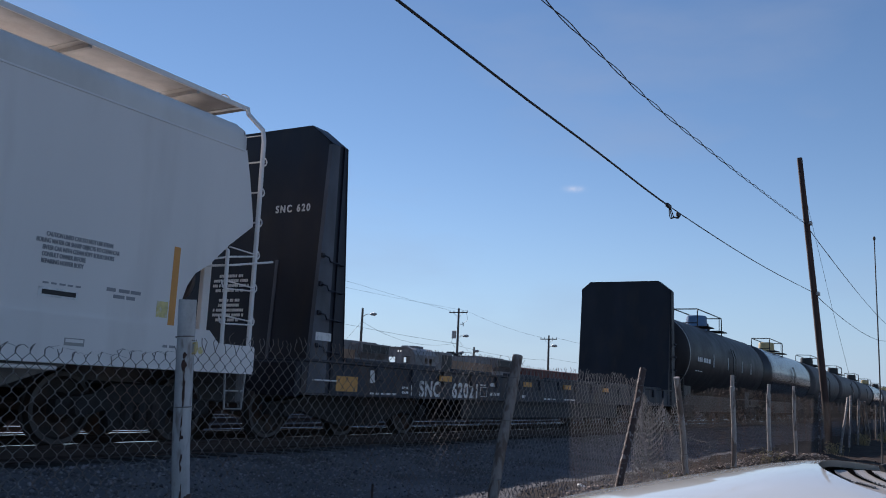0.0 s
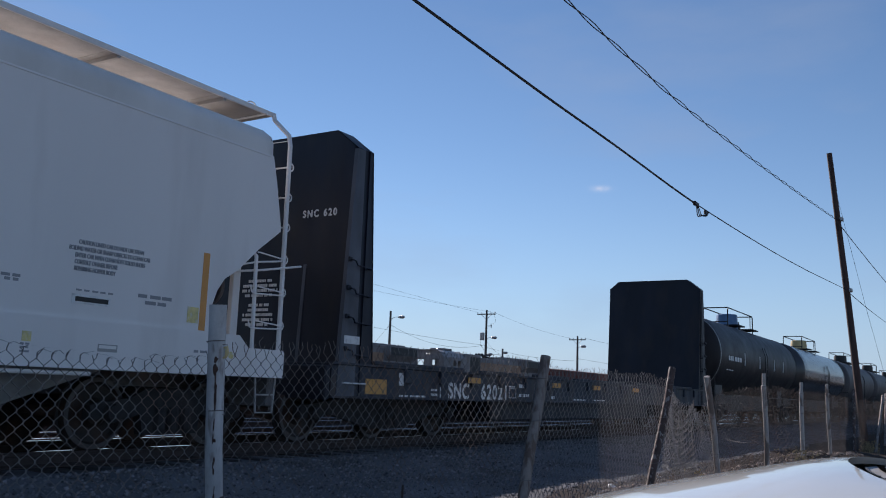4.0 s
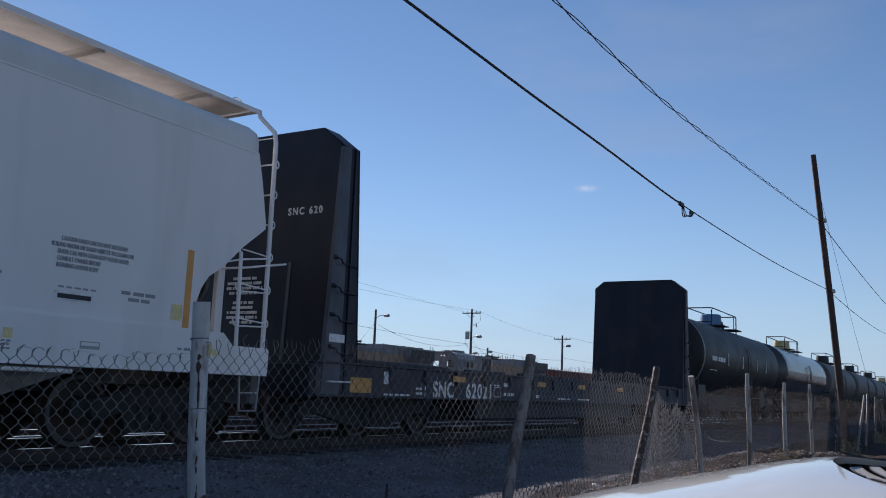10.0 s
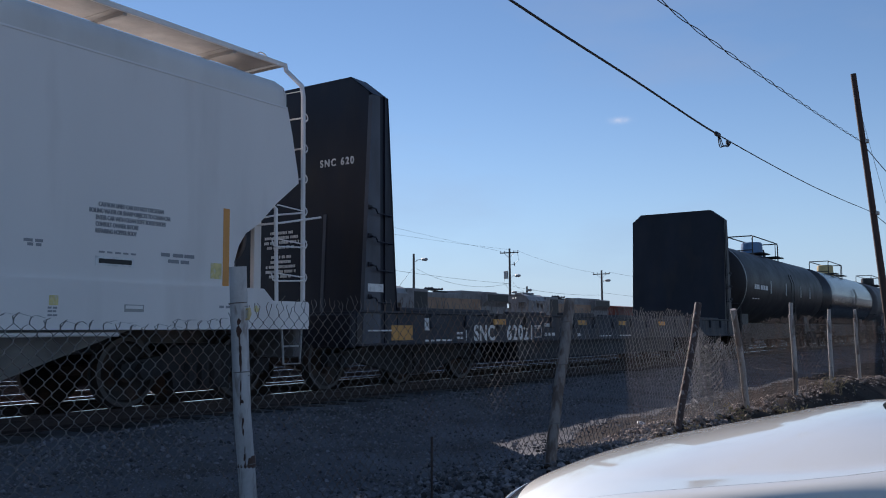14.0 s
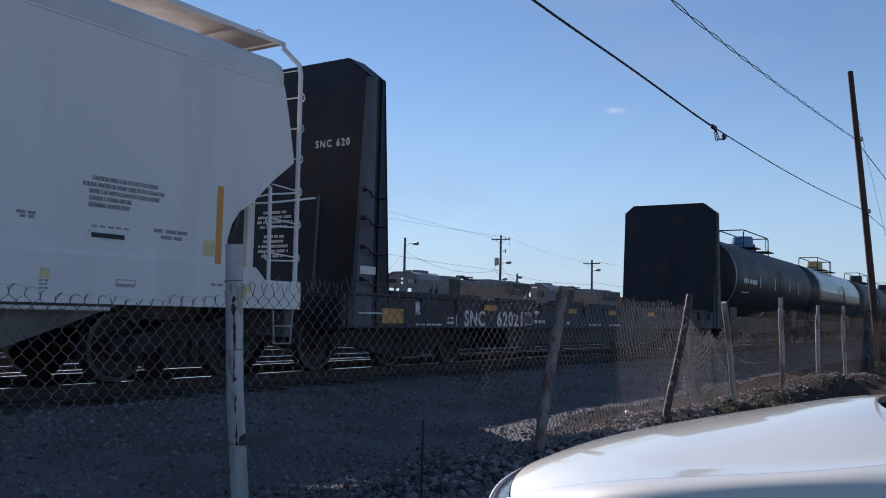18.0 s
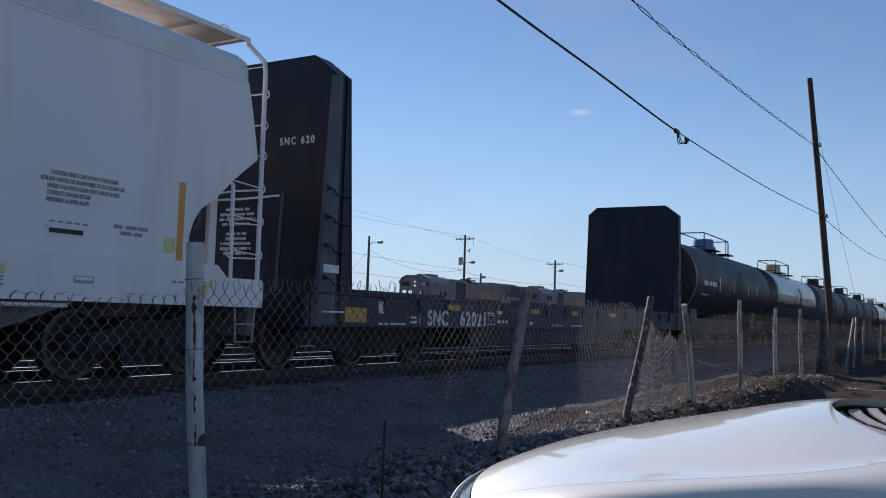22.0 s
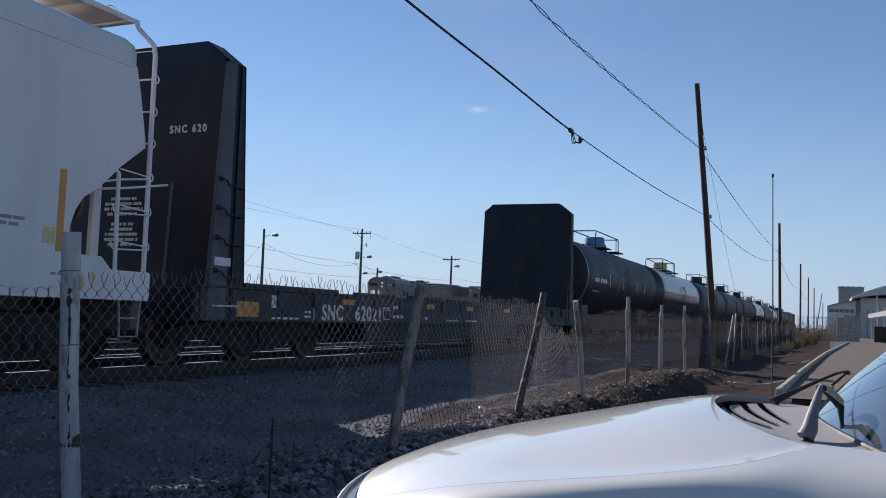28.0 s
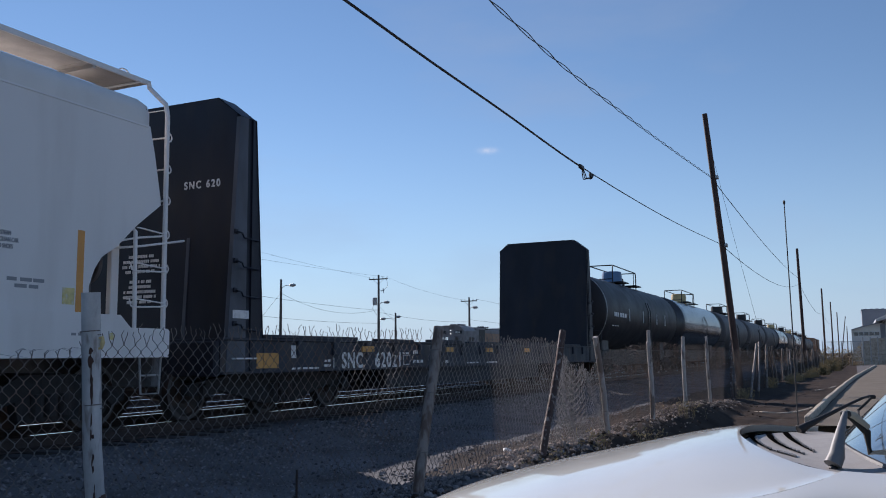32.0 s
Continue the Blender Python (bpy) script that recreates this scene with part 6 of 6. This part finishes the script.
for k in range(5):
    part("window", Mesh().box(0.6 + 0.72 * k, -0.06, 3.95, 1.2 + 0.72 * k, 0.02, 4.45), M["glass"], b)
    part("window_bar", Mesh().box(0.52 + 0.72 * k, -0.09, 3.9, 0.58 + 0.72 * k, 0.0, 4.5), M["cladding"], b)
part("dark_recess", Mesh().box(4.3, 0.5, 0, 5.0, 18, 5.7), M["cladding_hazed"], b)
arc = [(3.7, 6.3), (5.6, 7.12), (8.0, 7.98), (10.2, 8.4), (14, 8.75), (19, 8.6), (24, 7.9), (28, 6.9)]
under = [(28, 6.6), (24, 7.1), (19, 7.4), (14, 7.3), (10.2, 6.95), (8.0, 6.75), (5.6, 6.45), (3.7, 5.95)]
part("roof", Mesh().prism(arc + under, "y", -3, 34), M["roofing"], b)
part("roof_edge", Mesh().prism([(x, z + 0.02) for x, z in arc] + [(x, z - 0.22) for x, z in reversed(arc)], "y", -3.25, -3.0), M["cladding"], b)
part("hall_wall", Mesh().box(5.0, 0.6, 0, 28, 34, 6.3), M["white"], b, "smooth pale wall panels")
for k in range(6):
    part("column", Mesh().box(7.05 + 3.6 * k, -2.2, 0, 7.28 + 3.6 * k, -1.9, 6.6), M["white"], b, "white painted column")
b = thing("office_block", pose(2.33, 200, 0), "dark flat-roofed office block", "building")
part("wall", Mesh().box(0, 0, 0, 4.75, 12, 9.9, 0.05), M["cladding_hazed"], b)
part("parapet", Mesh().box(-0.1, -0.1, 9.9, 4.85, 12.1, 10.12), M["cladding_hazed"], b)
for k in range(4):
    part("rooftop_unit", Mesh().box(0.5 + 1.05 * k, 2, 10.1, 1.1 + 1.05 * k, 3, 10.3, 0.03), M["cladding_hazed"], b)
for j in range(3):
    for k in range(5):
        part("window", Mesh().box(0.35 + 0.88 * k, -0.05, 1.2 + 3.0 * j, 0.95 + 0.88 * k, 0.03, 2.7 + 3.0 * j), M["cladding_hazed"], b)
gate = thing("metal_gate", pose(1.39, 100, 0.1), "pale sheet metal gate across the end of the road", "gate")
for k in range(3):
    part("gate_panel", Mesh().box(0.05 + 0.68 * k, 0, 0.05, 0.62 + 0.68 * k, 0.05, 2.7 - 0.25 * (k == 0), 0.01), M["concrete"], gate)
for k in range(4):
    part("gate_post", Mesh().box(-0.05 + 0.68 * k, -0.05, 0, 0.05 + 0.68 * k, 0.1, 2.85, 0.01), M["galv"], gate)
yf = thing("yard_fence", pose(-2.4, 100.2, 0.1), "grey steel yard fence with dry brush grown through it", "fence")
for k in range(5):
    part("fence_post", Mesh().tube([(0.9 * k, 0, -0.1), (0.9 * k, 0, 2.5)], 0.04, 6), M["galv"], yf)
part("top_rail", Mesh().tube([(0, 0, 2.4), (3.7, 0, 2.4)], 0.03, 6), M["galv"], yf)
for k in range(24):
    part("wire", Mesh().tube([(0, 0, 0.1 + 0.1 * k), (3.7, 0, 0.1 + 0.1 * k)], 0.006, 4, False), M["wire"], yf)
rnd = random.Random(53)
lf = Mesh()
for _ in range(2600):
    x, z = rnd.uniform(-2.7, 1.3), 0.1 + 2.2 * rnd.random() ** 1.4
    p = Vector((x, 100.7 + rnd.gauss(0, 0.35), z * (0.75 + 0.3 * noise.noise((x * 1.3, 0, 4)))))
    d = Vector((rnd.uniform(-1, 1), rnd.uniform(-1, 1), rnd.uniform(-0.3, 1))) * 0.1
    e = Vector((rnd.uniform(-1, 1), rnd.uniform(-1, 1), rnd.uniform(-1, 1))) * 0.035
    lf.add([p, p + d + e, p + 2 * d, p + d - e], [(0, 1, 2, 3)])
tagged(part("dry_brush", lf, M["weed"]), "dense dry brown brush along the yard fence", "brush", kind="stuff")
wall = thing("low_barrier", pose(4.9, 104, 0.1), "low dark barrier beside the end of the road", "barrier")
for k in range(4):
    part("barrier_block", Mesh().box(1.2 * k, 0, 0, 1.14 + 1.2 * k, 0.5, 1.7 + 0.15 * (k % 2), 0.06), M["truck"], wall)
rl = thing("roadside_railing", pose(0, 0, 0), "pale steel railing along the far side of the road", "railing")
R0, R1 = Vector((5.94, 150, 3.45)), Vector((7.3, 98, 3.45))
part("rail_beam", Mesh().add([p + Vector((dx, 0, dz)) for p in (R0, R1) for dx, dz in ((-0.1, -0.3), (0.1, -0.3), (0.1, 0.3), (-0.1, 0.3))], [(0, 1, 5, 4), (1, 2, 6, 5), (2, 3, 7, 6), (3, 0, 4, 7), (0, 1, 2, 3), (4, 5, 6, 7)]), M["galv"], rl, "pale steel beam")
for k in range(6):
    q = R0.lerp(R1, k / 5)
    part("rail_post", Mesh().box(q.x - 0.12, q.y - 0.12, 0, q.x + 0.12, q.y + 0.12, 4.3, 0.02), M["galv"], rl)


# ---- parked car ----
WIPERS = [
    ((0.47, -0.004, 1.05), [(0.46, 0.008, 1.058), (0.475, -0.02, 1.074), (0.505, -0.075, 1.101), (0.54, -0.135, 1.13), (0.58, -0.196, 1.157), (0.655, -0.228, 1.162)],
     [(0.68, -0.238, 1.157), (0.62, -0.215, 1.142), (0.54, -0.18, 1.12), (0.2, -0.15, 1.088)], M["trim"]),
    ((-0.47, -0.032, 1.05), [(-0.47, -0.032, 1.056), (-0.46, -0.042, 1.075), (-0.45, -0.046, 1.095), (-0.42, -0.056, 1.126), (-0.39, -0.067, 1.154), (-0.375, -0.072, 1.168)],
     [(-0.36, -0.074, 1.163), (-0.34, -0.092, 1.147), (-0.315, -0.122, 1.118), (-0.318, -0.124, 1.083), (-0.33, -0.126, 1.05)], M["wiper"]),
]


def silver_car():
    """+y is the car's nose, +x its right side; y=0 at the rear corners of the bonnet."""
    c = thing("silver_car", pose(0.446, 3.447, 0.085, 0, 0, 95), "silver car parked nose towards the fence, clean and glossy", "car")
    W = 0.93

    def smooth_lerp(v, xs, ys):
        return sum(lerp(v + d, xs, ys) for d in (-0.09, -0.06, -0.03, 0, 0.03, 0.06, 0.09)) / 7

    def seam_x(s):
        return smooth_lerp(s, [-0.15, -0.06, 0.02, 0.12, 0.27, 0.45, 0.6, 0.75, 0.9, 1.05, 1.25, 1.45], [0.5, 0.6, 0.74, 0.81, 0.848, 0.842, 0.826, 0.795, 0.77, 0.74, 0.68, 0.59])

    def seam_z(s):
        return smooth_lerp(s, [-0.1, -0.04, 0.05, 0.3, 0.5, 0.7, 0.9, 1.05, 1.25, 1.45], [1.072, 1.062, 1.04, 1.0, 0.97, 0.935, 0.885, 0.83, 0.73, 0.6])

    def mid_z(s):
        return smooth_lerp(s, [-0.1, 0.2, 0.29, 0.45, 0.64, 0.85, 1.0, 1.12, 1.22, 1.32, 1.45], [1.108, 1.092, 1.079, 1.043, 0.999, 0.946, 0.908, 0.863, 0.812, 0.74, 0.62])

    def rear(u):
        return 0.18 - 0.24 * abs(u) ** 1.9

    def front(u):
        return 1.13 - 0.17 * abs(u) ** 2.2

    def dome(u, s):
        """Fall of the bonnet from its middle to its edge: a raised centre, a crease, a flatter flange."""
        def raw(v):
            k = lerp(s, [0.0, 0.234, 0.413, 0.613, 0.761, 1.09], [0.93, 0.905, 0.86, 0.815, 0.78, 0.51])
            f = lerp(s, [0.55, 0.85], [1.0, 0.0])
            top = f * (k + 0.6 * (1 - k)) + (1 - f) * k ** 2.4
            return top * (v / k) ** 2.4 if v < k else top + (1 - top) * (f * (v - k) / (1 - k) + (1 - f) * (v ** 2.4 - k ** 2.4) / (1 - k ** 2.4))
        return sum(raw(min(1.0, max(0.0, u + d))) for d in (-0.024, -0.012, 0, 0.012, 0.024)) / 5 if u < 0.97 else raw(u)

    # bonnet
    rows = []
    for a in np.linspace(0, 1, 34):
        row = []
        for u in np.linspace(-1, 1, 61):
            s = rear(u) + (front(u) - rear(u)) * a
            z = mid_z(s) + (seam_z(s) - mid_z(s)) * dome(abs(u), s)
            if a == 0:
                z -= 0.002
            row.append((u * (seam_x(s) - 0.0015), s, z))
        rows.append(row)
    hood_front = rows[-1]
    hood = part("bonnet", Mesh().grid(rows), M["carpaint"], c, "glossy silver bonnet", smooth=True)
    lip = [rows[0], [(x, y + 0.004, z - 0.02) for x, y, z in rows[0]], [(x, y + 0.03, z - 0.03) for x, y, z in rows[0]]]
    part("bonnet_lip", Mesh().grid(lip), M["carpaint"], hood, smooth=True)
    # nose below the bonnet: a dark glossy upper band with a bright strip
    down = [(0.003, -0.004), (0.022, -0.011), (0.042, -0.028), (0.056, -0.06), (0.068, -0.12), (0.085, -0.2), (0.1, -0.3), (0.09, -0.45), (0.03, -0.58)]
    nose = [[(x * (1 + 0.14 * min(1, d * 8)), y + d, z + e) for x, y, z in hood_front] for d, e in down]
    part("nose_panel", Mesh().grid(nose[:5]), M["nose_dark"], c, "dark glossy nose panel under the bonnet edge", smooth=True)
    part("nose_trim", Mesh().tube([(x, y + 0.002, z + 0.001) for x, y, z in nose[2]], 0.0035, 8), M["chrome"], c, "thin bright strip along the nose edge", smooth=True)
    part("front_bumper", Mesh().grid(nose[4:]), M["carpaint"], c, smooth=True)
    part("grille", Mesh().box(-0.42, 1.15, 0.5, 0.42, 1.225, 0.64, 0.02), M["trim"], c)
    for s in (-1, 1):
        part("headlight", Mesh().prism([(0.62 * s, 0.6), (0.86 * s, 0.64), (0.82 * s, 0.77), (0.64 * s, 0.72)], "y", 0.9, 1.02), M["lens"], c)
    # fenders and doors
    stations = list(np.linspace(1.0, 0, 34)) + list(np.linspace(-0.04, -3.0, 34))
    for s in (-1, 1):
        rows = []
        for y in stations:
            zt = seam_z(y) if y > -0.04 else 1.062 - 0.012 * min(1, (-y - 0.04) / 0.4) - 0.01 * y
            xw = W - 0.15 * max(0, (y - 0.6) / 0.55) ** 2 - 0.1 * max(0, (-y - 2.6) / 0.4)
            x0 = min(seam_x(y) + 0.0015, xw - 0.04) if y > -0.04 else 0.63 + 0.07 * min(1, (-y - 0.04) / 0.25) - 0.06 * max(0, (-y - 2.6) / 0.4)
            prof = []
            for k in np.linspace(0, 1, 7):
                d = (xw - x0) * k
                prof.append((x0 + d, zt - 0.14 * d - 0.055 * k ** 4))
            ze = prof[-1][1]
            prof += [(xw + 0.012, ze - 0.05), (xw + 0.018, ze - 0.14), (xw + 0.012, ze - 0.28), (xw, 0.5), (xw - 0.02, 0.34), (xw - 0.06, 0.25)]
            rows.append([(s * x, y, z) for x, z in prof])
        side = part("side_panel", Mesh().grid(rows), M["carpaint"], c, smooth=True)
        for y in (0.68, -2.15):
            arch = Mesh().lathe([(-0.02, 0.385), (0.022, 0.385), (0.022, 0.34), (-0.02, 0.34)], "x", (s * W, y, 0.34), 28)
            part("wheel_arch", arch, M["trim"], c)
            w = part("tyre", Mesh().lathe([(-0.1, 0.2), (-0.1, 0.3), (-0.07, 0.325), (0.07, 0.325), (0.1, 0.3), (0.1, 0.2)], "x", (s * (W - 0.06), y, 0.325), 28), M["rubber"], c, smooth=True)
            part("rim", Mesh().lathe([(-0.02, 0.205), (0.085 * s, 0.2), (0.05 * s, 0.1), (0.08 * s, 0.03)], "x", (s * (W - 0.06), y, 0.325), 20), M["chrome"], w)
        part("door_seam", Mesh().box(s * (W + 0.005), -0.3, 0.35, s * (W + 0.02), -0.294, 0.9), M["trim"], side)
        part("mirror", Mesh().box(s * 0.9, -0.75, 1.04, s * 1.08, -0.62, 1.19, 0.04), M["carpaint"], c)

    # cowl between bonnet and windscreen
    def base_s(u):
        return -0.2 + 0.11 * (1 - u * u)

    def gap(u):
        return 0.004 + 0.009 * (1 - u * u)

    def cowl_pt(u, a, dz=0.0):
        s = (rear(u) - gap(u)) * (1 - a) + base_s(u) * a
        return (u * (0.6 + 0.06 * a), s, 1.045 + 0.018 * (1 - u * u) + 0.005 * a - 0.008 * math.sin(math.pi * a) + dz)

    cw = part("cowl", Mesh().grid([[cowl_pt(u, a) for u in np.linspace(-1, 1, 41)] for a in np.linspace(0, 1, 10)]), M["cowl"], c, "grey plastic cowl with curved vent slots", smooth=True)
    # matte black lining paints in the shade of the gap behind the bonnet
    edge = [(u * 0.61, rear(u) - 0.008, 1.042 + 0.02 * (1 - u ** 2)) for u in np.linspace(-0.96, 0.96, 40)]
    part("bonnet_seal", Mesh().tube(edge, 0.0035, 8), M["slot_shade"], cw, smooth=True)
    part("cowl_well", Mesh().grid([[(u * 0.62, rear(u) + d, 1.024 + 0.017 * (1 - u * u)) for u in np.linspace(-1, 1, 31)] for d in (-0.014, 0.03)]), M["slot_shade"], cw)
    def cowl_at(x, s, dz):
        u = x / 0.625
        a = (rear(u) - gap(u) - s) / (rear(u) - gap(u) - base_s(u))
        return (x, s, cowl_pt(u, min(1, max(0, a)))[2] + dz)

    for s0, x0, x1, bend in ((0.154, 0.24, -0.19, 0.45), (0.104, 0.32, -0.255, 0.31), (0.052, 0.4, -0.21, 0.14), (0.106, -0.19, -0.315, 0.0)):
        xs = np.linspace(x0, x1, 18)
        line = [(x, s0 - (0.04 if bend else 0.5) * (x0 - x) - bend * (x0 - x) ** 3) for x in xs]
        # slots are black strips on the cowl, the shade of their depth painted
        slot = part("vent_slot", Mesh().grid([[cowl_at(x, s + w * min(1, 0.25 + 2.2 * (x - x1)), 0.003) for x, s in line] for w in (-0.011, 0.009)]), M["slot_shade"], cw)
        fin = Mesh()
        for x, s in line[6:]:
            for q in (0, 0.0125, 0.025):
                p = Vector(cowl_at(x + q, s - 0.0105 * min(1, 0.25 + 2.2 * (x - x1)), 0.004))
                fin.box(p.x - 0.002, p.y - 0.002, p.z - 0.004, p.x + 0.002, p.y + 0.004, p.z + 0.0006)
        f = part("slot_teeth", fin, M["cowl"], slot)
        f["kind"] = "stuff"
    # windscreen and cabin
    rows = []
    for a in np.linspace(0, 1, 12):
        rows.append([(u * (0.7 - 0.13 * a), base_s(u) - 0.6 * a + 0.03 * a * (1 - u * u), 1.045 + 0.018 * (1 - u * u) * (1 - a) + 0.44 * a + 0.05 * math.sin(math.pi * a)) for u in np.linspace(-1, 1, 29)])
    part("windscreen", Mesh().grid(rows), M["screen"], c, "tinted windscreen reflecting the sky", smooth=True)
    part("windscreen_seal", Mesh().tube([(p[0], p[1] + 0.004, p[2] + 0.002) for p in rows[0]], 0.007, 6), M["trim"], c)
    top = rows[-1]
    part("roof", Mesh().grid([[(x * (1 - 0.08 * a), y - 1.5 * a, z + 0.05 * math.sin(math.pi * a) + 0.02 * (1 - (x / 0.57) ** 2) - 0.02 * a) for x, y, z in top] for a in np.linspace(0, 1, 10)]), M["carpaint"], c, smooth=True)
    part("rear_glass", Mesh().grid([[(x * (0.92 + 0.2 * a), y - 1.5 - 0.55 * a, z - 0.02 - 0.42 * a) for x, y, z in top] for a in (0, 0.5, 1)]), M["glass"], c)
    part("boot_lid", Mesh().grid([[(x * 1.12, y - 2.05 - 0.25 * a, z - 0.44 - 0.06 * a * a) for x, y, z in top] for a in (0, 0.5, 1)]), M["carpaint"], c)
    part("rear_bumper", Mesh().box(-0.8, -3.12, 0.3, 0.8, -2.98, 1.0, 0.06), M["carpaint"], c)
    for s in (-1, 1):
        k = 0 if s < 0 else -1
        edge = [Vector(r[k]) for r in rows]
        strip = [[p + Vector((0, 0.004, 0.001)) for p in edge], [p + Vector((s * 0.012, -0.006, 0.004)) for p in edge], [p + Vector((s * 0.045, -0.05, -0.012)) for p in edge], [p + Vector((s * 0.05, -0.08, -0.04)) for p in edge]]
        part("pillar", Mesh().grid(strip), M["carpaint"] if s < 0 else M["trim"], c, smooth=True)
        e0, e1 = edge[0], edge[-1]
        part("side_glass", Mesh().add([(e0.x + s * 0.04, e0.y - 0.06, 1.04), (s * 0.72, -2.7, 1.04), (s * 0.54, -2.4, 1.47), (e1.x + s * 0.04, e1.y - 0.08, 1.48)], [(0, 1, 2, 3)]), M["glass"], c)
    ant = part("antenna", Mesh().tube([(0.78, 0.0, 0.98), (0.78, 0.0, 1.4), (0.765, 0.004, 1.865)], [0.0028, 0.0024, 0.0018], 8), M["trim"], c, "thin black whip antenna on the far wing", smooth=True)
    part("antenna_tip", Mesh().lathe([(1.858, 0.002), (1.862, 0.0045), (1.87, 0.0045), (1.874, 0.002)], "z", (0.765, 0.004, 0), 8), M["trim"], ant)
    part("antenna_base", Mesh().lathe([(0.96, 0.02), (1.02, 0.018), (1.05, 0.008)], "z", (0.78, 0.0, 0), 12), M["trim"], ant)
    part("underbody", Mesh().box(-0.78, -2.95, 0.22, 0.78, 1.25, 0.32), M["trim"], c)
    part("engine_bay", Mesh().box(-0.6, -2.6, 0.3, 0.6, 1.05, 0.8), M["trim"], c)
    # wipers: a slim arm from its pivot with a thin blade under its tip
    for pivot, arm, blade, paint in WIPERS:
        wp = part("wiper_arm", Mesh().tube(arm, ([0.016, 0.012, 0.0075, 0.0055, 0.0045, 0.0035] if paint == M['trim'] else [0.02, 0.0185, 0.015, 0.011, 0.008, 0.0055]), 12), paint, c, smooth=True)
        part("wiper_pivot", Mesh().lathe([(-0.03, 0.01), (0.0, 0.0095), (0.005, 0.006)], "z", pivot, 12), M["trim"], wp)
        part("wiper_blade", Mesh().tube(blade, 0.0042 if paint == M["trim"] else [0.004, 0.006, 0.0095, 0.005, 0.006], 8), M["rubber"], wp)
        # carrier in beige: sun on grey plastic, put into the colour
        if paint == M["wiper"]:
            part("blade_carrier", Mesh().tube([Vector(p) + Vector((0, 0, 0.011)) for p in [(-0.364, -0.07, 1.158)] + blade[1:3]], [0.007, 0.011, 0.01], 12), M["carrier"], wp, "blade carrier with its sunlit tone put in as beige", smooth=True)
        q = Vector(blade[0])
        part("blade_clip", Mesh().box(q.x - 0.008, q.y - 0.012, q.z - 0.006, q.x + 0.008, q.y + 0.012, q.z + 0.008, 0.003), M["trim"], wp)
    return c


silver_car()


# ---- what moves ----
def motions():
    """The coupled locomotives and boxcars roll away along the far track."""
    rows = [(0, 59.0), (4, 59.0), (5.5, 59.0), (6.5, 59.4), (8, 61.1), (10, 63.7), (12, 66.5), (14, 69.3), (17, 73.8), (19, 77.0), (21, 80.5), (23, 84.2), (25, 88.2), (27, 92.6), (29, 97.4), (30, 100.2), (31.5, 104.6), (32, 106.2)]
    for ob, off in ((loco_a, -22.1), (loco_b, 0.0), (red_a, 28.0), (red_b, 44.8), (red_c, 61.6)):
        walk(ob, [(t, pose(-38, y + off + 1.7, 0.12)) for t, y in rows])


motions()
